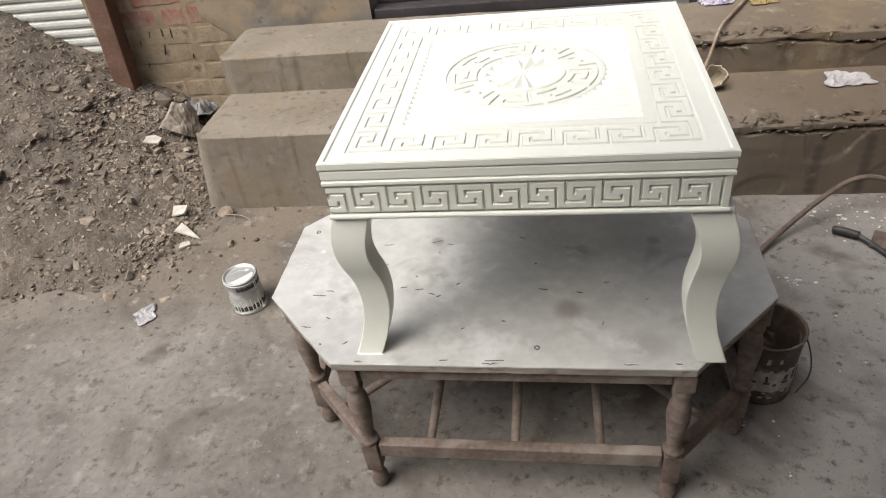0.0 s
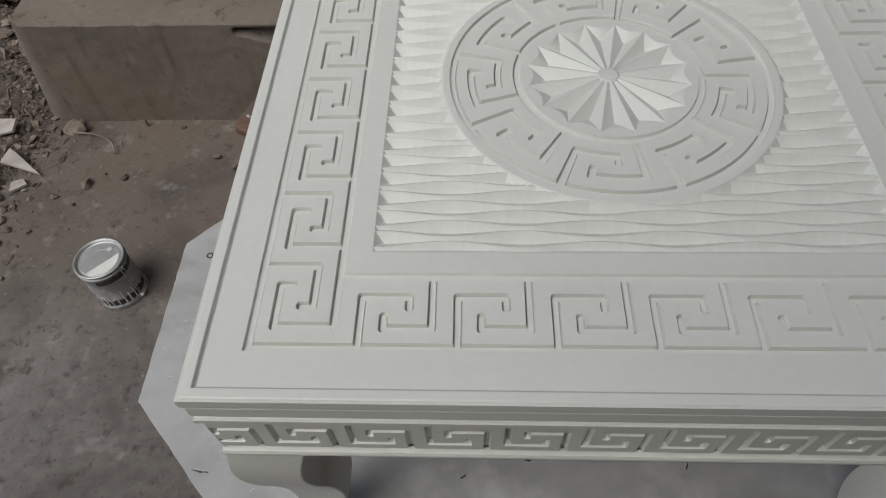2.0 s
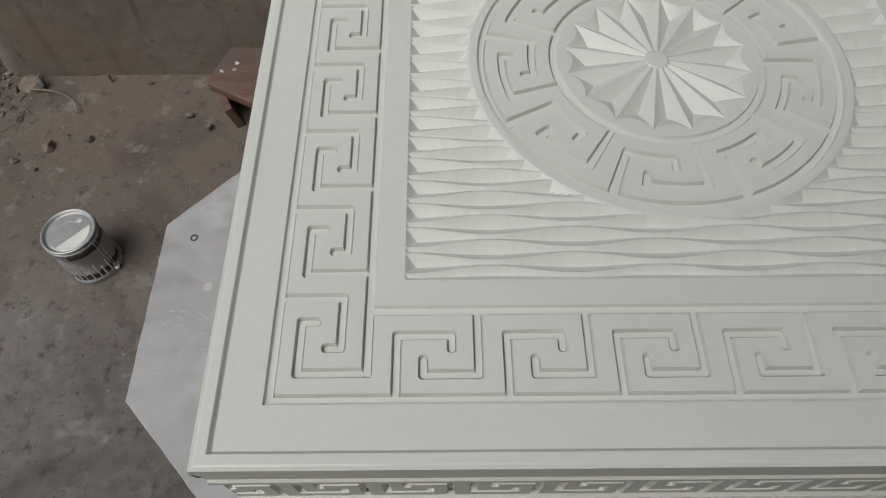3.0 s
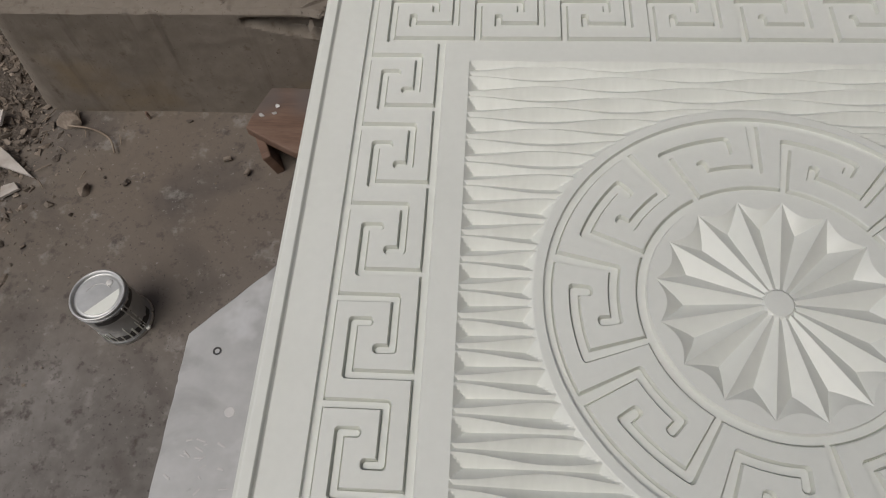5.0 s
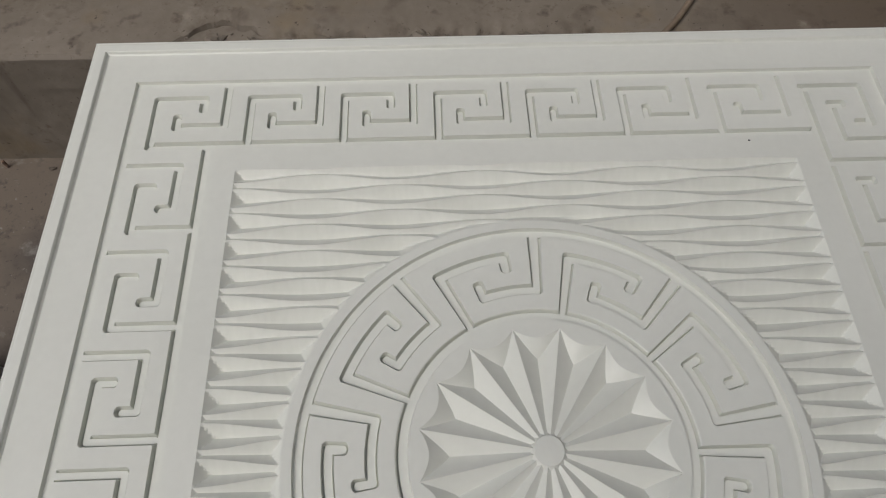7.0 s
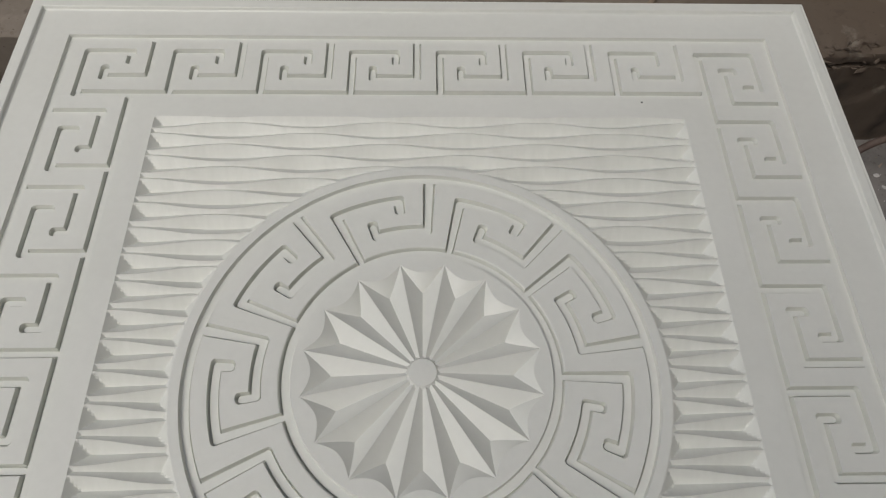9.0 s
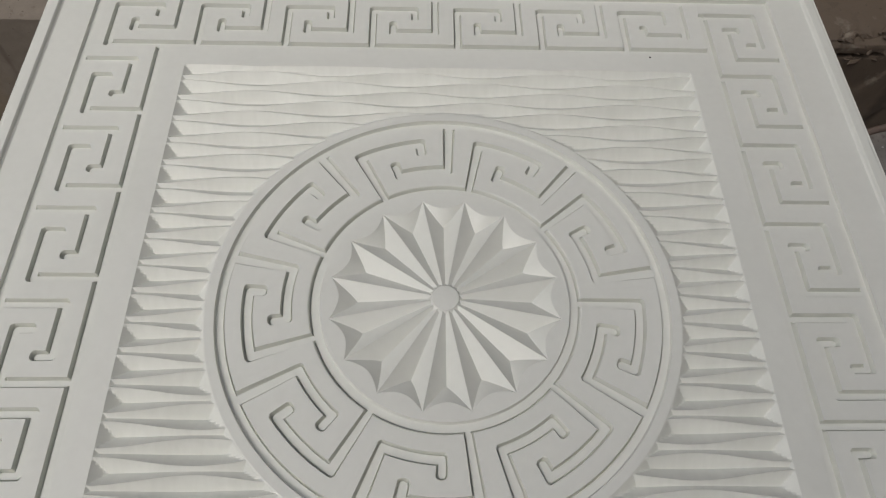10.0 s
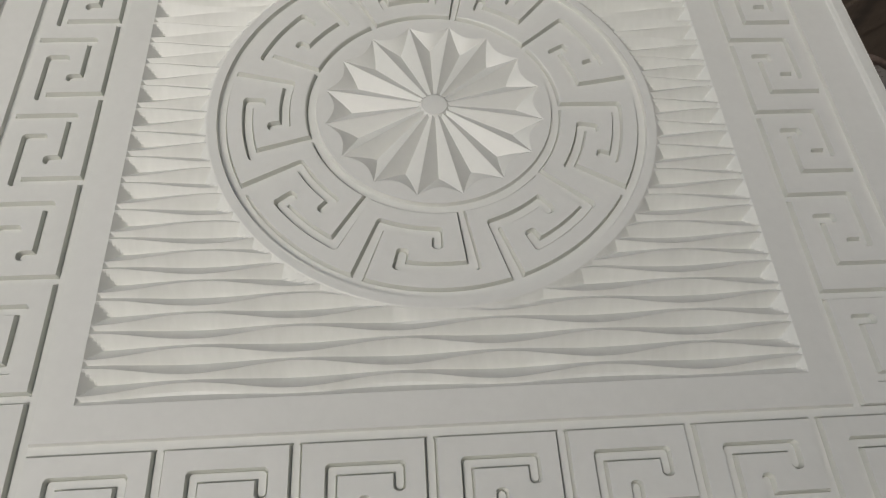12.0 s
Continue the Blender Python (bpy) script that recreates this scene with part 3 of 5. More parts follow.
# ------------------------------------------------------------ octagonal work table
OX, OY = -0.0385, -0.001
OA, OB, OC, OD = 0.505, 0.309, 0.330, 0.125      # half length, half depth, half of the front edge, half of the end edge
work = thing("octagonal_work_table", "long octagonal table with scuffed grey primed top and brown turned legs", "table", (OX, OY, 0))
corners = [(-OC, -OB), (OC, -OB), (OA, -OD), (OA, OD), (OC, OB), (-OC, OB), (-OA, OD), (-OA, -OD)]
bm = bmesh.new()
rnd = random.Random(5)
edge_pts = []
for i, (a, b) in enumerate(zip(corners, corners[1:] + corners[:1])):
    n = 40
    for k in range(n):
        t = k / n
        nick = 0.0012 * noise.noise(Vector((i * 7.1 + t * 9, 3.3, 0))) - 0.0014 * max(0.0, noise.noise(Vector((i * 5.7 + t * 21, 8.8, 0))) - 0.30) / 0.3
        p = Vector((a[0] + (b[0] - a[0]) * t, a[1] + (b[1] - a[1]) * t, 0))
        edge_pts.append(p * (1 + nick / p.length))
lo = [bm.verts.new((p.x, p.y, FLOOR_O - 0.004)) for p in edge_pts]
mid = [bm.verts.new((p.x, p.y, FLOOR_O - 0.0012)) for p in edge_pts]
hi = [bm.verts.new((p.x * 0.997, p.y * 0.996, FLOOR_O)) for p in edge_pts]
N = len(edge_pts)
for k in range(N):
    bm.faces.new((lo[k], lo[(k + 1) % N], mid[(k + 1) % N], mid[k]))
    bm.faces.new((mid[k], mid[(k + 1) % N], hi[(k + 1) % N], hi[k]))
bm.faces.new(hi)
bm.faces.new(lo[::-1])
part("tabletop", bm, GREYTOP, work, "scuffed grey-white primed board top")
bm = bmesh.new()
lo = [bm.verts.new((p.x * 0.996, p.y * 0.994, FLOOR_O - 0.020)) for p in edge_pts]
hi = [bm.verts.new((p.x * 0.998, p.y * 0.997, FLOOR_O - 0.0042)) for p in edge_pts]
for k in range(N):
    bm.faces.new((lo[k], lo[(k + 1) % N], hi[(k + 1) % N], hi[k]))
bm.faces.new(lo[::-1])
bm.faces.new(hi)
part("board_edge", bm, EDGE, work, "chipped dusty primed edge")

leg_at = [(x * 0.94 + 0.006, y * 0.92) for x, y in corners]


def turned_leg():
    prof = [(0.012, 0.0), (0.017, 0.005), (0.0195, 0.016), (0.0185, 0.030), (0.013, 0.042), (0.013, 0.060)]
    bm = lathe(prof, 28)
    blk = box((0.034, 0.034, 0.088), (0, 0, 0.106), 0.004)
    up = lathe([(0.015, 0.144), (0.0165, 0.150), (0.0205, 0.155), (0.0205, 0.162), (0.0165, 0.167), (0.0138, 0.175), (0.0152, 0.192), (0.0185, 0.222), (0.0218, 0.252), (0.0224, 0.272),
                (0.0200, 0.296), (0.0155, 0.312), (0.0148, 0.320), (0.0182, 0.326), (0.0186, 0.334), (0.0165, 0.340), (0.0165, 0.350)], 28)
    cap = box((0.037, 0.037, 0.050), (0, 0, 0.371), 0.003)
    me = bpy.data.meshes.new("tmp")
    for extra in (blk, up, cap):
        extra.to_mesh(me)
        bm.from_mesh(me)
        extra.free()
    bpy.data.meshes.remove(me)
    return bm


first = None
for x, y in leg_at:
    if first is None:
        first = part("leg", turned_leg(), WOOD, work, smooth=True)
        first.data.set_sharp_from_angle(angle=radians(38))
        o = first
    else:
        o = new("leg", first.data)
        o.parent = work
    o.matrix_basis = pose(x, y, 0)

for i, (a, b) in enumerate(zip(leg_at, leg_at[1:] + leg_at[:1])):
    d = Vector((b[0] - a[0], b[1] - a[1], 0))
    turn = math.degrees(math.atan2(d.y, d.x))
    mid_ = ((a[0] + b[0]) / 2, (a[1] + b[1]) / 2)
    low = part("stretcher", box((d.length - 0.04, 0.024, 0.040), bevel=0.004), WOOD, work)
    low.matrix_basis = pose(mid_[0], mid_[1], 0.130, 0, 0, turn)
    rail = part("rail", box((d.length - 0.044, 0.020, 0.040), bevel=0.003), WOOD, work)
    rail.matrix_basis = pose(mid_[0], mid_[1], 0.379, 0, 0, turn)
for x in (-0.176, 0.004, 0.178):
    y0, y1 = leg_at[0][1] + 0.010, leg_at[4][1] - 0.010
    part("rung", tube([(x, y0, 0.134), (x, y0 * 0.5, 0.135), (x, 0, 0.135), (x, y1 * 0.5, 0.135), (x, y1, 0.134)], [0.009, 0.011, 0.0115, 0.011, 0.009], 12), WOOD, work, smooth=True)
for x in (-1, 1):
    part("brace", tube([(x * 0.405, -0.198, 0.134), (x * 0.30, -0.10, 0.136), (x * 0.176, 0.015, 0.135)], 0.0095, 12), WOOD, work, smooth=True)

# marks on the grey top: nail heads, scratches and dark sanded spots
for x, y in ((-0.463, 0.103), (0.056, -0.262), (-0.34, 0.21), (-0.27, -0.02), (0.44, -0.02), (-0.36, -0.26), (0.30, 0.24), (0.05, -0.02), (-0.20, -0.06), (-0.16, 0.02)):
    r_ = 0.0042 if x in (-0.463, 0.056) else 0.0019
    part("nail_hole", lathe([(r_ * 1.25, 0.0), (r_ * 1.3, 0.0006), (r_ * 0.8, 0.0007), (r_ * 0.75, 0.0002)], 14, (x, y, FLOOR_O + 0.0002), caps=False), PRINTDARK, work)
for x, y, ln, a in ((-0.09, 0.22, 0.03, 8), (0.08, 0.22, 0.03, 3), (-0.17, 0.06, 0.035, 20), (-0.14, 0.05, 0.02, -10), (-0.28, 0.05, 0.03, 4), (0.02, 0.07, 0.02, -20), (-0.02, -0.295, 0.05, 3),
                    (-0.36, 0.03, 0.04, -6), (0.40, -0.06, 0.03, 40), (0.46, 0.05, 0.02, 70), (-0.40, -0.12, 0.04, -3), (0.42, 0.10, 0.03, 20)):
    s_ = part("scratch", box((ln * 0.7, 0.0018, 0.0008), bevel=0.0003, seg=1), PRINTDARK, work)
    s_.matrix_basis = pose(x, y, FLOOR_O + 0.0003, 0, 0, a)

def gouge(x, y, ln, turn, wide=0.0022):
    """A splintered nick: a dark sliver with a pale torn lip beside it."""
    seed = x * 31 + y * 17
    for name, off, m_, z in (("gouge", 0.0, PRINTDARK, 0.0005), ("torn_lip", wide * 1.1, SPLASH, 0.0008)):
        n, up, dn = 7, [], []
        for k in range(n):
            t = k / (n - 1)
            w = wide * (0.25 + math.sin(math.pi * t)) * (0.7 + 0.6 * noise.noise(Vector((seed, k * 0.9, off * 400)))) * (1.0 if off == 0 else 0.5)
            bend = 0.10 * ln * noise.noise(Vector((seed, t * 3, 4)))
            up.append((ln * (t - 0.5), bend + off + w / 2, z))
            dn.append((ln * (t - 0.5), bend + off - w / 2, z))
        top = up + dn[::-1]
        base = [(a, b * 1.05, -0.0004) for a, b, c in top]
        m = len(top)
        o = obj(name, top + base, [tuple(range(m))] + [(k, (k + 1) % m, m + (k + 1) % m, m + k) for k in range(m)], m_, work)
        o.matrix_basis = pose(x, y, FLOOR_O, 0, 0, turn)


for x, y, ln, turn in ((-0.188, -0.102, 0.030, 12), (-0.161, -0.115, 0.026, -20), (-0.145, -0.122, 0.018, 35), (-0.222, -0.095, 0.024, 8), (-0.380, -0.106, 0.030, -8), (-0.362, -0.188, 0.022, -25), (-0.402, -0.213, 0.036, -12), (0.067, -0.102, 0.030, -6), (0.138, -0.111, 0.026, -14),
                       (-0.108, -0.084, 0.016, 30), (-0.009, -0.193, 0.014, 0), (-0.310, -0.255, 0.020, 40), (-0.114, -0.296, 0.028, 6), (-0.027, -0.302, 0.050, 3), (-0.275, -0.302, 0.024, -4), (0.178, -0.197, 0.016, 70), (0.22, -0.300, 0.040, 2), (0.30, -0.297, 0.022, -6)):
    gouge(x, y, ln * 0.62, turn)
rnd = random.Random(23)
for k in range(26):      # pale scrapes and paint dabs near the end of the board
    x, y = rnd.gauss(-0.455, 0.016), rnd.gauss(-0.035, 0.022)
    if k > 16:
        x, y = rnd.uniform(-0.42, 0.40), rnd.choice((rnd.uniform(-0.27, -0.2), rnd.uniform(0.15, 0.28), rnd.uniform(-0.15, 0.1)))
    s_ = part("scrape", box((rnd.uniform(0.004, 0.013), rnd.uniform(0.0012, 0.0028), 0.0006), bevel=0.0002, seg=1), SPLASH if k < 20 else PRINTDARK, work)
    s_.matrix_basis = pose(x, y, FLOOR_O + 0.0002, 0, 0, rnd.uniform(-50, 50))
part("paint_dab", lathe([(0.0065, 0.0), (0.0058, 0.0005), (0.001, 0.0006)], 16, (-0.4315, 0.028, FLOOR_O + 0.0001)), SPLASH, work)

# ------------------------------------------------------------ ground
def mound(x, y):
    """Height of the rubble heap."""
    e = max(0.0, -x - 1.20)
    k = min(1.0, max(0.0, (y - 0.25 + 0.10 * noise.noise(Vector((x * 2.2, y * 2.2, 8))) + 0.04 * noise.noise(Vector((x * 8, y * 8, 8)))) / 1.15))
    m = 0.5 * e ** 1.25 * k ** 0.8 * min(1.0, k / 0.30) ** 0.7
    f = min(1.0, m / 0.05)
    return m + f * (0.020 * noise.noise(Vector((x * 6, y * 6, 1))) + 0.011 * noise.noise(Vector((x * 19, y * 19, 2))))


def ground_z(x, y):
    return 0.004 * noise.noise(Vector((x * 2.1, y * 2.1, 0))) + 0.0025 * noise.noise(Vector((x * 9, y * 9, 4)))


gx = np.concatenate([[-400, -60, -12, -5], np.linspace(-3.2, 2.4, 150), [4, 10, 60, 400]])
gy = np.concatenate([[-400, -60, -12, -4], np.linspace(-2.0, 1.7, 110), [3, 10, 60, 400]])
verts = [(x, y, ground_z(x, y) - 0.004) for y in gy for x in gx]
tagged(obj("ground", verts, grid_faces(len(gx), len(gy)), GROUND, smooth=True), "dusty grey concrete yard floor", "ground", kind="structure")

# ------------------------------------------------------------ steps
S1Y, S2Y, S3Y = 0.828, 1.166, 1.455
S1Z, S2Z = 0.277, 0.423      # at the right-hand end; the steps rise a little to the left
SX0, SX1 = -1.195, 1.61


def ramp(a, b, x):
    t = min(1.0, max(0.0, (x - a) / (b - a)))
    return t * t * (3 - 2 * t)


def crisp(ob):
    ob.data.set_sharp_from_angle(angle=radians(32))
    return ob


RISE = np.concatenate([np.linspace(0, 0.62, 16)[:-1], np.linspace(0.62, 1, 26)])


def step(name, y0, y1, z0, z1, seed, label, break_at, flare=0.0):
    """A step whose top layer is broken back along the nose beyond break_at, with a ledge of the course below left bare."""
    xs = np.concatenate([np.linspace(SX0, 1.25, 620), np.linspace(1.26, SX1, 10)])
    verts, m = [], None
    top = z1
    for x in xs:
        z1 = top + 0.021 * (1 - ramp(-0.45, 0.75, x))
        n1 = noise.noise(Vector((x * 3.3, seed, 0)))
        n2 = noise.noise(Vector((x * 13, seed, 2)))
        n3 = noise.noise(Vector((x * 41, seed, 5)))
        chip = max(0.0, 0.5 * n1 + 0.7 * n2 + 0.5 * n3 + 0.25)
        far = ramp(break_at, break_at + 0.10, x)
        east = ramp(0.0, 0.5, x)
        ledge = 0.004 + 0.009 * chip + far * max(0.004, (0.052 - 0.026 * east) + (0.045 - 0.020 * east) * n1 + 0.022 * n2 + (0.004 + 0.001 * east) * n3 + 0.0015 * noise.noise(Vector((x * 97, seed, 6))))
        drop = 0.003 + far * (0.010 + 0.003 * east + (0.003 + 0.005 * east) * n2)
        pull = (1 - min(1, (x - SX0) / 0.05)) ** 2 * 0.03
        hole = ramp(-0.668, -0.655, x) * (1 - ramp(-0.30, -0.18, x)) if break_at < -0.4 else 0.0

        def rough(a, b, c):
            return 0.0016 * noise.noise(Vector((x * 7, a * 9, b * 9 + c))) + 0.0016 * noise.noise(Vector((x * 26, a * 30, b * 30 + c)))
        lip = 0.009 + 0.015 * far
        col = []
        for t in RISE:
            z = z0 - 0.01 + (z1 - lip - z0 + 0.01) * t
            low = z1 - 0.034 - 0.22 * (min(x, -0.46) + 0.66) + 0.008 * n2 + 0.004 * n3
            h_ = hole * ramp(low - 0.008, low + 0.004, z) * (1 - ramp(z1 - 0.022, z1 - 0.017, z))
            flake = (0.002 + 0.0015 * east) * ramp(0.1, 0.16, noise.noise(Vector((x * 5, z * 5, seed)))) * far
            n4 = noise.noise(Vector((x * 90, seed, 7)))
            line = z1 - 0.046 + 0.020 * n1 + 0.010 * n2 + 0.005 * n3 + 0.003 * n4
            crack = math.exp(-((z - line) / 0.0045) ** 2) * 0.020 * far * ramp(-0.25, 0.1, noise.noise(Vector((x * 6, seed, 9))))
            slab = -0.005 * far * ramp(line, line + 0.004, z) * (0.6 + n2)
            foot = -flare * (1 - t) * (1 - ramp(SX0, SX0 + 0.16, x))
            col.append((x + foot, y0 + rough(y0, z, seed) + pull + (0.026 - 0.008 * ramp(-0.6, -0.45, x)) * h_ + flake + crack + slab, z))
        col.append((x, y0 + 0.002 + 0.3 * chip * 0.012 + pull, z1 - 0.55 * lip - drop * 0.35))
        col.append((x, y0 + 0.006 + 0.012 * chip + pull, z1 - 0.0015 - drop * (0.45 + 0.55 * far) + 0.0016 * n3))
        col.append((x, y0 + max(0.007 + 0.012 * chip, ledge - 0.010) + pull, z1 - drop + 0.002 * n3))
        n5, n6 = noise.noise(Vector((x * 70, seed, 11))), noise.noise(Vector((x * 62, seed, 13)))
        col.append((x, y0 + max(0.008 + 0.012 * chip, ledge - 0.004 - 0.005 * far * (1 + n5)) + pull, z1 - drop - 0.016 * far * max(0, 0.25 + n1 + n2)))
        col.append((x, y0 + max(0.010 + 0.012 * chip, ledge - 0.001 + 0.006 * far * n6) + pull, z1 - 0.55 * drop + 0.003 * far * n5))
        col.append((x, y0 + max(0.012 + 0.012 * chip, ledge + 0.005 + 0.004 * far * n5) + pull, z1 - 0.0042 - 0.002 * n6))
        col.append((x, y0 + ledge + 0.018 + 0.008 * abs(n3) + pull, z1 - 0.0008 - pull * 0.3))
        for t in np.linspace(0, 1, 14):
            y = y0 + 0.14 + (y1 - y0 - 0.12) * t
            col.append((x, y, z1 + rough(y, z1, seed) - pull * 0.3))
        m = len(col)
        verts += col
    faces = [(i * m + k, (i + 1) * m + k, (i + 1) * m + k + 1, i * m + k + 1) for i in range(len(xs) - 1) for k in range(m - 1)]
    n0 = len(verts)
    verts.append((SX0 - flare, y1 + 0.02, z0 - 0.01))
    faces.append(tuple(reversed(list(range(m)) + [n0])))
    return tagged(crisp(obj(name, verts, faces, STEP, smooth=True)), label, "step", kind="structure")


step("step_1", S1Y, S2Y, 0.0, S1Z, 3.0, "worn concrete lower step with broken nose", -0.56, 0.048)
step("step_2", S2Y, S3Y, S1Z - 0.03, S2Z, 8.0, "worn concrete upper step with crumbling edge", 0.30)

# ------------------------------------------------------------ walls behind the steps
WY = 1.50


def wall(name, x0, x1, z0, z1, material, label, y0=WY, thick=0.23):
    ob = part(name, box((x1 - x0, thick, z1 - z0), ((x0 + x1) / 2, y0 + thick / 2, (z0 + z1) / 2), 0.004), material)
    return tagged(ob, label, "wall", kind="structure")


wall("wall_right", 0.60, 1.85, -0.02, 2.6, PLASTER, "dark grey cement plastered wall behind the steps")
wall("wall_lintel", -0.656, 0.596, 2.0, 2.6, PLASTER, "dark grey cement lintel over the doorway")
V, F = [], []
for k in range(141):
    z = -0.02 + 2.62 * k / 140
    e_ = -1.262 - 0.125 * ramp(0.36, 0.52, z) - 0.022 * noise.noise(Vector((3.1, z * 5.0, 0))) - 0.016 * noise.noise(Vector((1.7, z * 17, 0)))
    V += [(e_, WY + 0.0145, z), (e_ + 0.010, WY + 0.0105, z), (e_ + 0.030, WY + 0.008, z), (e_ + 0.10, WY + 0.003, z), (-1.05, WY, z), (-0.66, WY, z), (-0.66, WY + 0.23, z), (-1.236, WY + 0.23, z)]
F = [(8 * k + j, 8 * k + 1 + j, 8 * k + 9 + j, 8 * k + 8 + j) for k in range(140) for j in range(7)]
tagged(obj("wall_plaster", V, F, PLASTER), "dark grey plastered wall running out raggedly over bare brick", "wall", kind="structure")
brick_wall = wall("wall_brick", -1.895, -1.24, -0.02, 2.6, MUD, "unplastered brick wall with mud mortar", y0=WY + 0.014, thick=0.216)
# added out of view to hold back sky light on the right-hand side
wall("unseen_wall_east", 1.62, 1.85, -0.02, 2.6, MUD, "unseen plain wall added to block sky light from the right", y0=-3.2, thick=4.69)
# added behind the camera; its height sets how much front light gets in
wall("unseen_wall_south", -2.4, 1.61, -0.02, 2.6, PLASTER, "unseen plain wall added to cut low light from the front", y0=-2.45, thick=0.23)
# unseen slab, added only to dim the light on the table's front right
roof = part("shade_slab", box((2.14, 1.86, 0.14), (0.53, -1.51, 2.67), 0.01), PLASTER)
tagged(roof, "unseen added slab overhead that shades the table's front right", "roof", kind="structure")
door = thing("door_1", "dark closed door leaf above a raised sill", "door", (-0.03, WY + 0.06, S2Z + 0.002), kind="structure")
part("sill", box((1.24, 0.10, 0.045), (0, 0.0, 0.0235), 0.006), DARKDOOR, door)
for k in range(4):
    part("leaf_panel", box((0.305, 0.03, 1.5), (-0.465 + 0.31 * k, 0.03, 0.80), 0.006), DARKDOOR, door)

post = thing("wall_post", "rust-brown upright post beside the brick wall", "post", (-1.812, 1.445, -0.01))
post.matrix_basis = pose(-1.812, 1.445, -0.01, 0, 5.0, 0)
part("shaft", box((0.088, 0.075, 2.3), (0, 0, 1.15), 0.006), RUSTPOST, post)

shutter = thing("roller_shutter", "pale ribbed metal shutter behind the rubble heap", "shutter", (0, 0, 0))
prof, z = [], 0.02
while z < 1.25:
    prof += [(0.0, z), (-0.010, z + 0.006), (-0.013, z + 0.018), (-0.011, z + 0.030), (-0.002, z + 0.036), (0.006, z + 0.041)]
    lv = [(x, 1.56 + y, zz) for y, zz in prof[-6:] for x in (-3.3, -1.90)]
    obj("slat", lv, [(2 * i, 2 * i + 1, 2 * i + 3, 2 * i + 2) for i in range(5)], SHUTTER, shutter)
    z += 0.041
wall("wall_left", -3.3, -1.90, 1.27, 2.6, PLASTER, "dark grey cement wall above the shutter", y0=1.54)

# ------------------------------------------------------------ loose things on the ground
def on(x, y):
    return ground_z(x, y) - 0.004 + mound(x, y)


can = thing("paint_can", "closed small paint can with half-painted lid and streaked label", "can", (-0.876, 0.303, -0.003))
CR, CH = 0.051, 0.118
part("body", lathe([(CR - 0.003, 0.0), (CR + 0.001, 0.001), (CR + 0.002, 0.004), (CR, 0.007), (CR - 0.001, 0.010), (CR - 0.001, CH - 0.010), (CR + 0.001, CH - 0.008), (CR - 0.001, CH - 0.0065)], 48), CANLABEL, can, "grey printed label with white paint runs", True)
lid = part("lid", lathe([(CR - 0.0005, CH - 0.0015), (CR + 0.0005, CH + 0.001), (CR - 0.001, CH + 0.0028), (CR - 0.004, CH + 0.0028), (CR - 0.0052, CH - 0.003), (CR - 0.008, CH - 0.0045), (CR - 0.0105, CH - 0.0030), (CR - 0.012, CH - 0.0028), (CR - 0.0125, CH - 0.0028), (0.030, CH - 0.0028), (0.012, CH - 0.0028), (0.001, CH - 0.0028)], 48, caps=False), LIDTIN, can, "dull tinplate lid", True)
part("lid_dab", lathe([(0.0065, 0), (0.006, 0.0012), (0.001, 0.0018)], 16, (0.014, 0.027, CH - 0.0029)), SPLASH, lid, "dab of white paint", True)
rim_ = [((CR - 0.0125) * math.cos(q), (CR - 0.0125) * math.sin(q)) for q in np.linspace(radians(-114), radians(24), 30)]
V = [(x, y, CH - 0.0032) for x, y in rim_] + [(x, y, CH - 0.0020) for x, y in rim_]
F = [(k, k + 1, k + 31, k + 30) for k in range(29)] + [(29, 0, 30, 59), tuple(range(30, 60))]
obj("paint_coat", V, F, WHITE, lid, "white paint covering part of the lid")
# a curved reflection in the lid, modelled as a thin pale arc
arc = [(0.026 * math.cos(q), 0.026 * math.sin(q) - 0.002, CH - 0.0024) for q in np.linspace(0.75, 2.9, 18)]
part("reflection_arc", tube(arc, 0.0007, 6), SPLASH, lid, "thin pale arc standing in for a reflection in the lid", True)
part("bottom_rim", lathe([(CR + 0.0015, 0.0), (CR + 0.0035, 0.002), (CR + 0.0035, 0.005), (CR + 0.0012, 0.0075)], 48, caps=False), TINPLATE, can, smooth=True)


def print_strip(name, a0, a1, z0, z1, material, proud=0.0004, ragged=0.0, label=""):
    """A printed strip round the can between two angles and heights."""
    V, F = [], []
    for k in range(29):
        q = radians(a0 + (a1 - a0) * k / 28)
        rr = CR - 0.001 + proud
        for z in (z0, z1 + ragged * math.sin(2.3 * k) * math.sin(0.9 * k + 1)):
            V += [(rr * math.cos(q), rr * math.sin(q), z)]
        if k:
            F.append((2 * k - 2, 2 * k, 2 * k + 1, 2 * k - 1))
    return obj(name, V, F, material, can, label, True)


print_strip("print_band", -165, 20, 0.014, 0.031, PRINTDARK, ragged=0.005, label="dark printed band of the label")
print_strip("print_band", -88, 30, 0.090, 0.103, PRINTDARK, ragged=0.003, label="dark printed band of the label")
rnd = random.Random(8)
for k in range(9):
    a = radians(-140 + k * 14.5 + rnd.uniform(-4, 4))
    hgt = rnd.uniform(0.022, 0.048)
    q = part("paint_run", box((rnd.uniform(0.0018, 0.004), 0.0016, hgt), bevel=0.0006, seg=1), WHITE, can, "run of white paint")
    q.matrix_basis = pose((CR - 0.0002) * math.cos(a), (CR - 0.0002) * math.sin(a), 0.012 + hgt / 2, 0, 0, math.degrees(a) + 90)
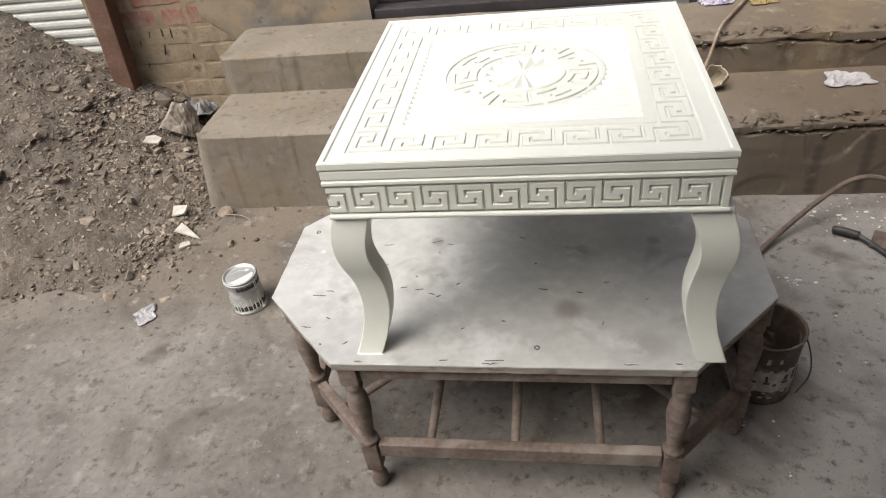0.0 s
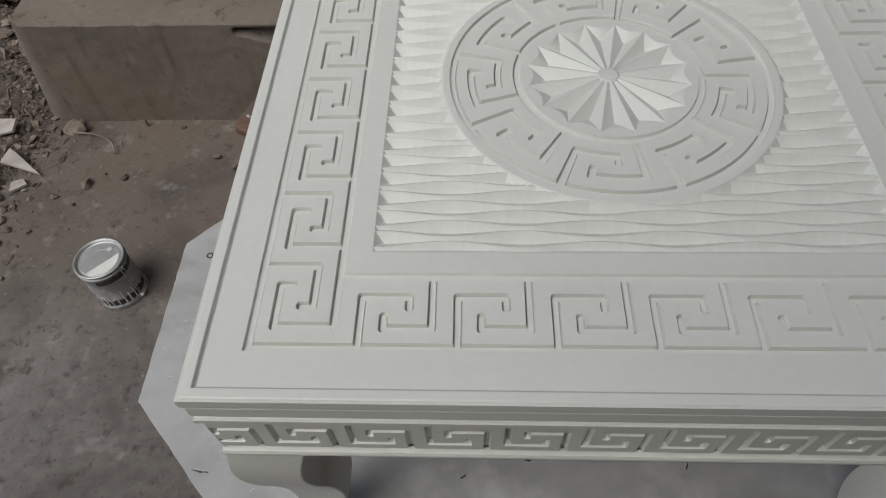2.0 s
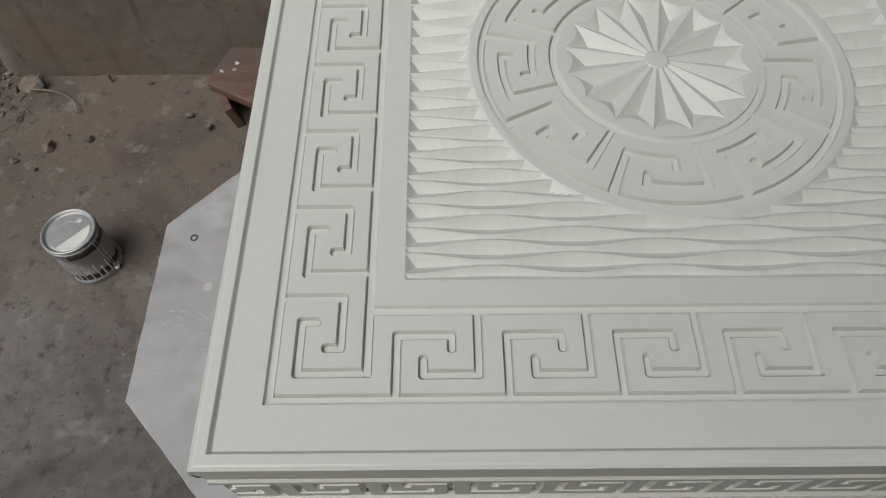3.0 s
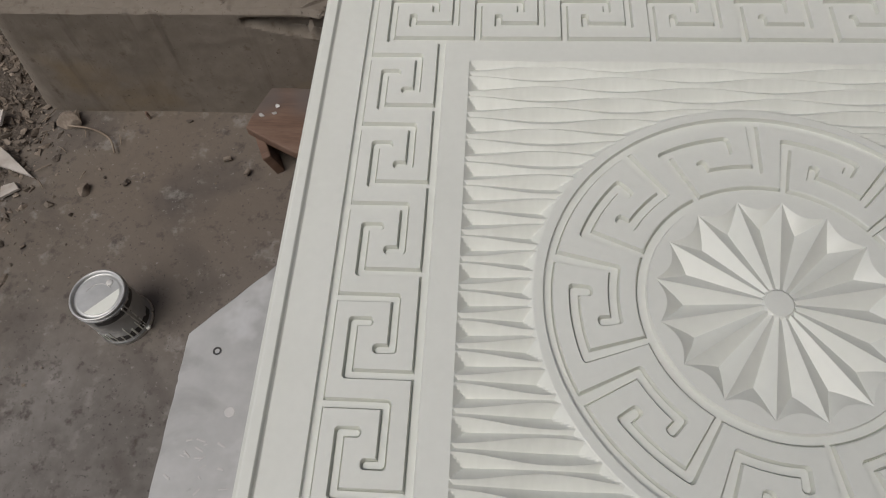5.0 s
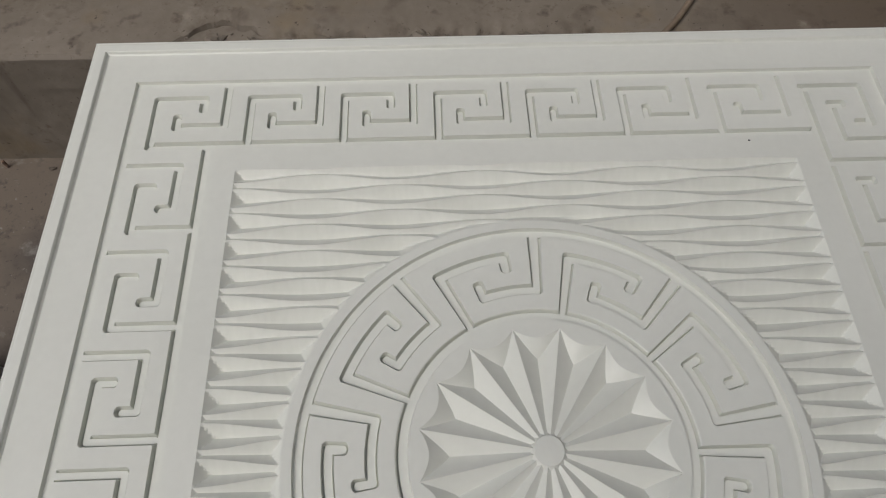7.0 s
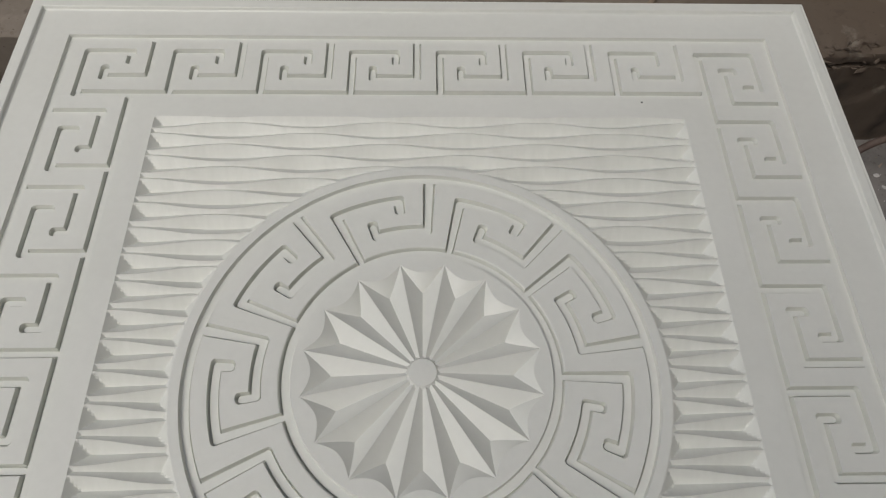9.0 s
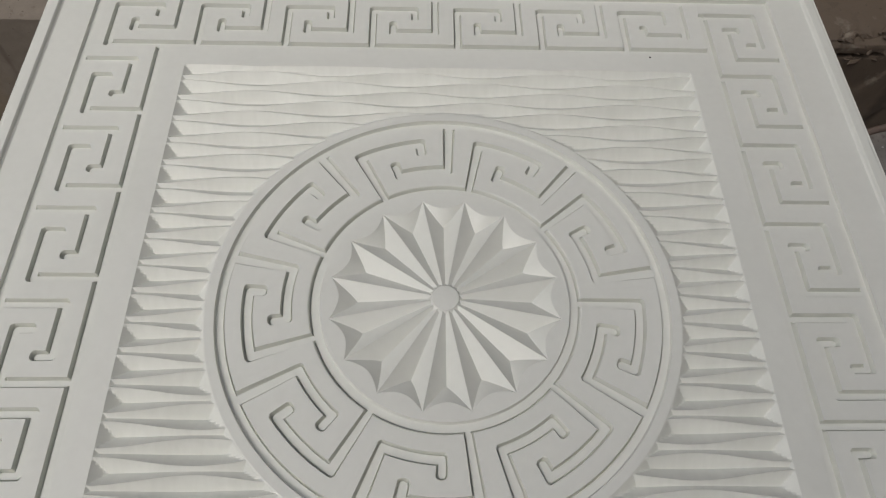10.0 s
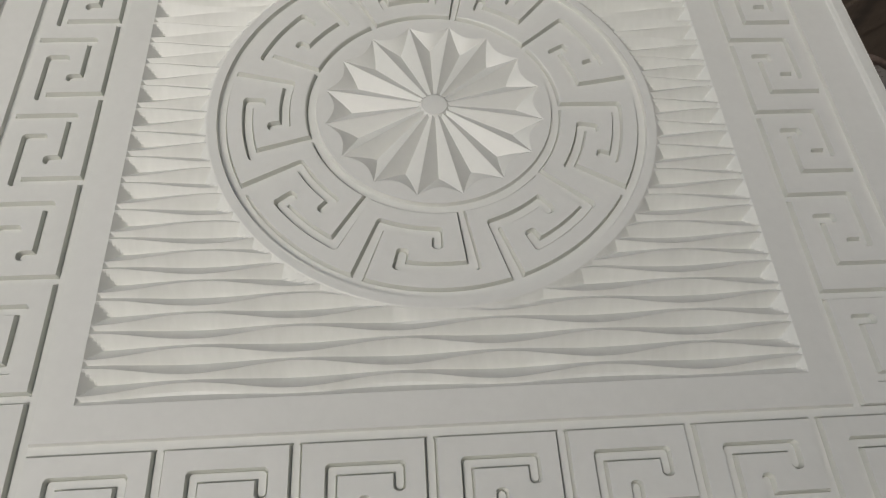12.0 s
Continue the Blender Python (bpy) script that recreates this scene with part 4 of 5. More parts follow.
for off in (-0.004, 0.004):
    part("wire_handle", tube([(CR * 0.93 + 0.003, -0.020 + off, CH - 0.004), (CR + 0.0005, -0.019 + off, 0.060), (CR + 0.001, -0.018 + off * 0.4, 0.012)], 0.0013, 8), TINPLATE, can, "thin wire handle", True)
part("knob", lathe([(0.001, 0.0), (0.0045, 0.002), (0.005, 0.005), (0.0035, 0.0085), (0.001, 0.009)], 16, (CR + 0.002, -0.018, 0.006)), WHITE, can, "small white knob", True)

tin = thing("paint_bucket", "open dirty paint bucket with worn label beside the work table", "bucket", (0.528, 0.036, -0.002))
TR, TH = 0.078, 0.185
part("shell", lathe([(TR - 0.006, 0.0), (TR - 0.001, 0.002), (TR, 0.006), (TR - 0.002, 0.010), (TR - 0.002, 0.060), (TR - 0.0005, 0.064), (TR - 0.002, 0.068), (TR - 0.001, TH - 0.03), (TR + 0.0005, TH - 0.026), (TR, TH - 0.005), (TR + 0.003, TH - 0.002), (TR + 0.003, TH + 0.001), (TR - 0.001, TH + 0.002),
                (TR - 0.003, TH - 0.004), (TR - 0.004, 0.05), (TR - 0.008, 0.035), (0.001, 0.034)], 48), DIRTYTIN, tin, smooth=True)
part("paint_residue", lathe([(TR - 0.005, 0.036), (TR - 0.010, 0.044), (0.02, 0.045), (0.001, 0.045)], 40), DARKPAINT, tin, "dried dark paint inside")
part("rim", lathe([(TR + 0.0032, TH - 0.003), (TR + 0.0045, TH + 0.0005), (TR + 0.002, TH + 0.003), (TR - 0.001, TH + 0.0022)], 48, caps=False), DIRTYTIN, tin, smooth=True)
V, F = [], []
for k in range(25):
    q = radians(-176 + 6.2 * k)
    for z in (0.046, 0.058 + 0.004 * math.sin(3.1 * k), 0.098 + 0.006 * math.sin(1.7 * k), 0.112 + 0.006 * math.sin(2.3 * k + 1)):
        V.append(((TR - 0.0006) * math.cos(q), (TR - 0.0006) * math.sin(q), z))
    if k:
        F += [(4 * k - 4 + j, 4 * k + j, 4 * k + 1 + j, 4 * k - 3 + j) for j in range(3)]
obj("label_sheet", V, F, PALEPRINT, tin, "torn pale paper label", True)
rnd = random.Random(11)
for k in range(9):
    a = radians(-165 + k * 17)
    for z, wid, hgt, m_, proud in ((0.143, 0.010, 0.017, PALEPRINT, 0), (0.088, 0.009, 0.026, PRINTDARK, 0.0012), (0.072, 0.014, 0.010, PRINTDARK, 0.0012), (0.042, 0.014, 0.008, PALEPRINT, 0), (0.028, 0.012, 0.006, PALEPRINT, 0)):
        if rnd.random() < 0.78:
            q = part("label_bar", box((wid * rnd.uniform(0.6, 1), 0.0014, hgt * rnd.uniform(0.55, 1)), bevel=0.0004, seg=1), m_, tin)
            a2 = a + rnd.uniform(-0.06, 0.06)
            q.matrix_basis = pose((TR - 0.0014 + proud) * math.cos(a2), (TR - 0.0014 + proud) * math.sin(a2), z + rnd.uniform(-0.004, 0.004), 0, rnd.uniform(-8, 8), math.degrees(a2) + 90)
part("bail", tube(smooth_line([(TR + 0.004, 0.01, TH - 0.02), (TR + 0.022, -0.02, TH - 0.08), (TR + 0.020, -0.04, 0.06), (TR - 0.01, -0.065, 0.03)]), 0.0018, 8), BLACK, tin, "thin wire bail hanging down", True)

stool = thing("low_plank_stool", "low reddish board stool, grey with dust at the back", "stool", (-0.55, 0.72, -0.003))
outline = [(-0.105, 0.112), (0.19, 0.098), (0.17, -0.12), (-0.030, -0.064), (-0.088, -0.034), (-0.143, -0.003), (-0.136, 0.03)]
bm = bmesh.new()
lo, hi = [bm.verts.new((x, y, 0.060)) for x, y in outline], [bm.verts.new((x, y, 0.084)) for x, y in outline]
for k in range(len(outline)):
    bm.faces.new((lo[k - 1], lo[k], hi[k], hi[k - 1]))
bm.faces.new(hi)
bm.faces.new(lo[::-1])
bmesh.ops.recalc_face_normals(bm, faces=bm.faces)
bmesh.ops.bevel(bm, geom=bm.edges[:], offset=0.003, segments=2, profile=0.5, affect="EDGES")
part("seat", bm, REDWOOD, stool)
for x, y, lean in ((-0.100, -0.028, -14), (0.13, 0.03, 10)):
    f_ = part("foot", box((0.020, 0.075, 0.068), bevel=0.004), REDWOOD, stool)
    f_.matrix_basis = pose(x, y, 0.031, 0, lean, 25)
for x, y in ((-0.082, 0.055), (-0.113, 0.030), (-0.085, 0.035)):
    o = tagged(part("plaster_crumb", rock(0.006, int(900 - 1000 * x), 10, 0.7), SPLASH), "small white plaster crumb on the board stool", "crumb", group="plaster crumbs")
    o.matrix_basis = pose(-0.55 + x, 0.72 + y, 0.084)

hose_pts = [(0.40, 0.22, 0.012), (0.52, 0.36, 0.010), (0.60, 0.455, 0.010), (0.660, 0.530, 0.012), (0.704, 0.575, 0.020), (0.757, 0.622, 0.036), (0.827, 0.670, 0.068), (0.895, 0.710, 0.098), (0.945, 0.730, 0.114), (0.995, 0.740, 0.116), (1.048, 0.745, 0.100), (1.12, 0.75, 0.060), (1.22, 0.75, 0.022), (1.35, 0.73, 0.010), (1.58, 0.68, 0.009)]
tagged(part("rubber_hose", tube(smooth_line(hose_pts, 8), 0.0080, 12), RUBBER, smooth=True), "thick dusty brown rubber hose arching up beside the step", "hose")
iron = thing("black_handled_tool", "worn black tool with a rounded handle lying on the floor", "tool", (0, 0, 0))
grip = smooth_line([(0.876, 0.620, 0.012), (0.893, 0.611, 0.013), (0.915, 0.600, 0.013), (0.938, 0.584, 0.013)], 6)
part("handle", tube(grip, [0.007] + [0.0115] * 5 + [0.0125] * 6 + [0.0120] * (len(grip) - 12), 14), BLACK, iron, smooth=True)
shank = smooth_line([(0.936, 0.586, 0.012), (0.950, 0.568, 0.010), (0.964, 0.545, 0.008), (0.985, 0.500, 0.008), (1.03, 0.42, 0.008)], 6)
part("shank", tube(shank, 0.0072, 10), PRINTDARK, iron, smooth=True)
part("plate", box((0.060, 0.085, 0.012), bevel=0.004), RUBBER, iron).matrix_basis = pose(1.000, 0.566, 0.004, 0, 0, -28)


def crumple(name, cx, cy, z, rx, ry, hgt, material, label, category, seed, n=18, turn=0):
    """A crumpled sheet with thickness."""
    verts, faces = [], []
    ca, sa = math.cos(radians(turn)), math.sin(radians(turn))
    for side in (0, 1):
        for j in range(n):
            for i in range(n):
                u, v = 2 * i / (n - 1) - 1, 2 * j / (n - 1) - 1
                p = Vector((u * 1.9, v * 1.9, seed))
                r = 1 + 0.35 * noise.noise(p * 0.9)
                fold = abs(noise.noise(p * 1.4)) + 0.22 * abs(noise.noise(p * 2.6))
                edge = 1 - max(abs(u), abs(v)) ** 4
                du, dv = u * math.sqrt(1 - v * v / 2), v * math.sqrt(1 - u * u / 2)
                q = math.atan2(dv, du)
                r *= 1 + 0.55 * math.hypot(du, dv) * noise.noise(Vector((1.3 * math.cos(q), 1.3 * math.sin(q), seed + 4)))
                x, y = rx * 1.12 * du * r, ry * 1.12 * dv * r
                verts.append((cx + ca * x - sa * y, cy + sa * x + ca * y, z + hgt * fold * (0.25 + edge) + (0.0015 if side else 0)))
    m = n * n
    g = grid_faces(n, n)
    faces += [q[::-1] for q in g] + [tuple(k + m for k in q) for q in g]
    rim = [i for i in range(n)] + [n * k + n - 1 for k in range(1, n)] + [n * (n - 1) + i for i in range(n - 2, -1, -1)] + [n * k for k in range(n - 2, 0, -1)]
    faces += [(rim[k], rim[(k + 1) % len(rim)], rim[(k + 1) % len(rim)] + m, rim[k] + m) for k in range(len(rim))]
    return tagged(obj(name, verts, faces, material), label, category)


crumple("crumpled_rag", 0.995, 1.075, S1Z + 0.003, 0.070, 0.058, 0.020, RAG, "crumpled white plastic rag on the lower step", "rag", 3.7, turn=-10)
crumple("dark_scrap", 1.17, 1.03, S1Z + 0.003, 0.05, 0.03, 0.03, BARE, "dark torn scrap on the lower step", "scrap", 8.2)
crumple("printed_packet", 0.645, 1.455, S2Z + 0.003, 0.055, 0.03, 0.022, PACKET, "crumpled violet and white printed packet on the step", "packet", 12.1, turn=10)
crumple("mustard_cloth", 0.80, 1.44, S2Z + 0.003, 0.045, 0.035, 0.02, YELLOWISH, "mustard yellow cloth scrap on the upper step", "cloth", 5.5)
crumple("grey_rag", -1.47, 1.40, mound(-1.47, 1.40) + 0.03, 0.065, 0.055, 0.08, RAGGREY, "dirty grey balled rag beside the masonry lump", "rag", 31.0)
crumple("paper_scrap", -1.205, 0.245, 0.001, 0.030, 0.032, 0.012, RAG, "small crumpled pale paper on the floor", "paper", 21.0)
carton = thing("crushed_carton", "crushed pale carton cup on the lower step", "carton", (0.600, 1.085, S1Z + 0.020))
carton.matrix_basis = pose(0.600, 1.085, S1Z + 0.020, 58, 0, -25)
bm = lathe([(0.024, 0.0), (0.030, 0.02), (0.032, 0.04), (0.035, 0.062), (0.033, 0.062), (0.029, 0.04), (0.027, 0.02), (0.021, 0.004), (0.001, 0.004)], 26)
for v in bm.verts:
    v.co.x += 0.016 * noise.noise(v.co * 38)
    v.co.y += 0.016 * noise.noise(v.co * 38 + Vector((9, 0, 0)))
    v.co.z += 0.012 * noise.noise(v.co * 45 + Vector((0, 7, 0)))
part("cup", bm, CARTON, carton)
cane_pts = [(0.36, 0.83, 0.295), (0.425, 0.90, 0.290), (0.50, 1.01, 0.300), (0.562, 1.11, 0.350), (0.602, 1.172, 0.436), (0.66, 1.29, 0.436), (0.755, 1.465, 0.436)]
tagged(part("bent_cane", tube(smooth_line(cane_pts, 6), 0.0058, 10), STICKWOOD, smooth=True), "long pale bent cane lying over both steps", "cane")

# ------------------------------------------------------------ rubble
xs, ys = np.linspace(-3.2, -1.12, 260), np.linspace(0.15, 1.56, 180)
verts = []
for y in ys:
    for x in xs:
        m_ = mound(x, y)
        f = min(1, m_ / 0.03)
        verts.append((x, y, m_ - 0.012 + f * (0.012 + 0.007 * noise.noise(Vector((x * 47, y * 47, 3))) + 0.005 * noise.noise(Vector((x * 90, y * 90, 3))))))
tagged(obj("rubble_heap", verts, grid_faces(len(xs), len(ys)), EARTH, smooth=True), "heap of earth and broken rubble against the wall", "rubble", kind="stuff")


def scatter(name, count, seed, r_lo, r_hi, where, material, label, category, power=2.2):
    rnd = random.Random(seed)
    V, F = [], []
    made = 0
    while made < count:
        x, y = rnd.uniform(-3.0, 1.4), rnd.uniform(-0.8, 1.52)
        if rnd.random() > where(x, y):
            continue
        made += 1
        r = r_lo * (r_hi / r_lo) ** (rnd.random() ** power)
        base = STONES[rnd.randrange(len(STONES))]
        a = rnd.uniform(0, 6.28)
        tl = rnd.uniform(-0.5, 0.5)
        m = Matrix.Translation((x, y, on(x, y) + r * 0.12)) @ Euler((tl, rnd.uniform(-0.5, 0.5), a)).to_matrix().to_4x4() @ Matrix.Diagonal((r * rnd.uniform(0.8, 1.5), r, r * rnd.uniform(0.5, 1), 1))
        n0 = len(V)
        V += [tuple(m @ v) for v in base[0]]
        F += [tuple(i + n0 for i in f) for f in base[1]]
    return tagged(obj(name, V, F, material), label, category, kind="stuff")


STONES = []
for s in range(14):
    bm = rock(1.0, 40 + s, 10, 0.7)
    STONES.append(([v.co.copy() for v in bm.verts], [[v.index for v in f.verts] for f in bm.faces]))
    bm.free()


def heap_density(x, y):
    if y < 0.2 or x > -1.1 or (x > SX0 - 0.02 and y > S1Y - 0.02):
        return 0
    edge = min(1, max(0, (-x - 1.12) / 0.25)) * min(1, max(0, (y - 0.25) / 0.5))
    near = 1.0 if x > -2.3 else 0.6
    clump = math.exp(-((x + 1.45) ** 2 + (y - 1.15) ** 2) / 0.16)
    return edge * near * min(1, (0.42 + 0.25 * max(0, noise.noise(Vector((x * 3.3, y * 3.3, 6))) + 0.4) + 0.7 * clump))


def floor_density(x, y):
    if y > S1Y - 0.03:
        return 0
    return 0.03 + 0.5 * math.exp(-max(0, -1.1 - x) ** 2 / 0.3) * (x < -1.0) * (y > 0.0) + 0.12 * (y > 0.7)


scatter("rubble_stones", 21000, 1, 0.0026, 0.017, heap_density, STONE, "loose broken stones and brick chips on the rubble heap", "stones", 2.2)
scatter("rubble_chunks", 420, 9, 0.014, 0.034, heap_density, STONE, "larger broken brick pieces on the rubble heap", "stones", 2.0)
scatter("floor_grit", 500, 2, 0.0022, 0.008, floor_density, STONE, "scattered grit and pebbles on the floor", "grit")

def crumbs(name, y0, top, x0, count, seed, label):
    """Angular crumbs of concrete left along the broken nose of a step."""
    rnd = random.Random(seed)
    V, F = [], []
    for k in range(count):
        x = rnd.uniform(x0, 1.55)
        r = 0.0025 * 5.0 ** (rnd.random() ** 2.0)
        z1 = top + 0.021 * (1 - ramp(-0.45, 0.75, x))
        face = rnd.random() < 0.35
        y, z = (y0 + rnd.uniform(0.0, 0.006), z1 - rnd.uniform(0.016, 0.060)) if face else (y0 + rnd.uniform(0.004, 0.055), z1 - rnd.uniform(0.004, 0.016))
        base = STONES[rnd.randrange(len(STONES))]
        m = Matrix.Translation((x, y, z)) @ Euler((rnd.uniform(-0.6, 0.6), rnd.uniform(-0.6, 0.6), rnd.uniform(0, 6.28))).to_matrix().to_4x4() @ Matrix.Diagonal((r * rnd.uniform(1.0, 2.4), r, r * rnd.uniform(0.4, 0.8), 1))
        n0 = len(V)
        V += [tuple(m @ v) for v in base[0]]
        F += [tuple(i + n0 for i in f) for f in base[1]]
    tagged(obj(name, V, F, STEP), label, "crumbs", kind="stuff")


crumbs("nose_crumbs", S1Y, S1Z, -0.55, 900, 5, "crumbled concrete along the broken nose of the lower step")
crumbs("nose_crumbs", S2Y, S2Z, 0.28, 480, 6, "crumbled concrete along the broken nose of the upper step")

for k, (x, y, r, s, up, lab) in enumerate(((-1.475, 1.235, 0.105, 31, 0.03, "large broken masonry lump on the rubble heap"), (-1.60, 1.36, 0.050, 7, 0.02, "grey stone resting behind the masonry lump"), (-2.25, 1.25, 0.040, 9, 0.02, "pale broken stone on the rubble heap"),
                                       (-1.42, 0.93, 0.040, 12, 0.0, "brown stone at the foot of the rubble heap"), (-1.15, 0.79, 0.035, 15, 0.0, "brown clod beside the lower step"), (-1.055, 0.60, 0.020, 18, 0.0, "small brown clod on the floor"),
                                       (-1.28, 0.60, 0.024, 21, 0.0, "grey stone chip on the floor"), (-1.98, 0.75, 0.05, 25, 0.0, "flat brown stone on the rubble heap"), (-1.35, 0.43, 0.024, 27, 0.0, "brown stone chip on the floor"))):
    bm = rock(r, s, 15, 0.75 if k else 0.95, r * 0.06 if k else 0)
    if k == 0:      # the lump is broken rough
        bmesh.ops.triangulate(bm, faces=bm.faces[:])
        bmesh.ops.subdivide_edges(bm, edges=bm.edges[:], cuts=7, use_grid_fill=True)
        for v in bm.verts:
            v.co += v.co.normalized() * (0.007 * noise.noise(v.co * 25) + 0.006 * noise.noise(v.co * 60) + 0.004 * noise.noise(v.co * 120))
    o = tagged(part("stone", bm, (MASONRY if k == 0 else PALE if k == 2 else STONE), smooth=False), lab, "stone", group="loose stones")
    o.matrix_basis = pose(x, y, on(x, y) + r * 0.32 + up)


def shard(x, y, pts, z, tilt, turn, label):
    bm = bmesh.new()
    t = 0.006
    lo = [bm.verts.new((a, b, 0)) for a, b in pts]
    hi = [bm.verts.new((a * 0.94, b * 0.94, t)) for a, b in pts]
    n = len(pts)
    for k in range(n):
        bm.faces.new((lo[k], lo[(k + 1) % n], hi[(k + 1) % n], hi[k]))
    bm.faces.new(hi)
    bm.faces.new(lo[::-1])
    o = tagged(part("plaster_shard", bm, PALE), label, "shard", group="plaster shards")
    o.matrix_basis = pose(x, y, on(x, y) + z, *tilt, turn)


shard(-1.318, 0.775, [(-0.03, -0.02), (0.02, -0.025), (0.035, 0.01), (-0.025, 0.03)], 0.016, (18, -10), 15, "pale triangular plaster shard on the floor")
shard(-1.243, 0.665, [(-0.05, -0.005), (0.06, -0.035), (-0.01, 0.02), (-0.04, 0.04)], 0.010, (8, 5), 0, "pale pointed plaster shard on the floor")
shard(-1.23, 0.595, [(-0.02, -0.015), (0.025, -0.01), (0.02, 0.012), (-0.01, 0.015)], 0.004, (4, 0), 30, "small grey plaster shard on the floor")
shard(-1.565, 1.13, [(-0.036, -0.018), (0.026, -0.024), (0.040, 0.010), (0.012, 0.024), (-0.022, 0.018)], 0.016, (22, 14), 20, "pale plaster shard on the rubble heap")
tagged(part("twig", tube(smooth_line([(-1.15, 0.775, 0.006), (-1.09, 0.765, 0.008), (-1.04, 0.74, 0.007), (-1.015, 0.70, 0.006)]), 0.0022, 8), STICKWOOD, smooth=True), "thin pale dry twig on the floor", "twig")
rnd = random.Random(61)
for k in range(9):
    x, y, a, ln = rnd.uniform(-1.30, -0.98), rnd.uniform(0.58, 0.81), rnd.uniform(0, 3.14), rnd.uniform(0.02, 0.05)
    dx, dy = ln * math.cos(a) / 2, ln * math.sin(a) / 2
    tagged(part("straw", tube([(x - dx, y - dy, 0.0035), (x, y + 0.002, 0.0045), (x + dx, y + dy, 0.0035)], 0.0011, 6), STICKWOOD, smooth=True), "short pale dry straw lying on the floor", "straw", group="straws")
for k in range(7):
    x, y, r = rnd.uniform(-1.25, -0.80), rnd.uniform(0.50, 0.80), rnd.uniform(0.006, 0.013)
    o = tagged(part("clod", rock(r, 300 + k, 14, 0.6, r * 0.1), EARTH), "small crumb of brown earth on the floor", "clod", group="earth clods")
    o.matrix_basis = pose(x, y, on(x, y) + r * 0.25, 0, 0, 40 * k)
tagged(part("peg", lathe([(0.0035, 0), (0.004, 0.01), (0.0036, 0.022), (0.0025, 0.024)], 12, (-0.965, 0.806, -0.003)), BARE), "small dark wooden peg at the foot of the step", "peg")
for x, y, a in ((-0.752, 0.69, 20), (-0.70, 0.655, 70)):
    tagged(part("cork", tube([(x - 0.008 * math.cos(radians(a)), y - 0.008 * math.sin(radians(a)), 0.0045), (x + 0.008 * math.cos(radians(a)), y + 0.008 * math.sin(radians(a)), 0.0045)], 0.0052, 10), STONE), "small pale stub lying by the plank stool", "stub", group="stubs")

rnd = random.Random(77)
V, F = [], []
for k in range(115):
    if k > 103:
        x, y = rnd.gauss(0.475, 0.03), rnd.gauss(-0.085, 0.02)
    elif k > 84:
        x, y = rnd.gauss(0.705, 0.016), rnd.gauss(0.408, 0.010)
    elif k < 50:
        x, y = rnd.gauss(0.98, 0.09), rnd.gauss(0.70, 0.05)
    else:
        x, y = rnd.uniform(0.45, 1.2), rnd.uniform(-0.25, 0.75)
    r = rnd.uniform(0.001, 0.0042) * (1.8 if rnd.random() < 0.08 else 1)
    n0 = len(V)
    n = 9
    z = ground_z(x, y) - 0.004
    ring_ = [(x + r * rnd.uniform(0.6, 1.3) * math.cos(6.283 * i / n), y + r * rnd.uniform(0.5, 1.1) * math.sin(6.283 * i / n)) for i in range(n)]
    V += [(a, b, z + 0.0004) for a, b in ring_] + [(x + (a - x) * 0.8, y + (b - y) * 0.8, z + 0.0018) for a, b in ring_]
    F += [(n0 + i, n0 + (i + 1) % n, n0 + n + (i + 1) % n, n0 + n + i) for i in range(n)] + [tuple(n0 + n + i for i in range(n))]
tagged(obj("paint_splashes", V, F, SPLASH), "dried white paint drips on the floor", "paint splash", kind="stuff")

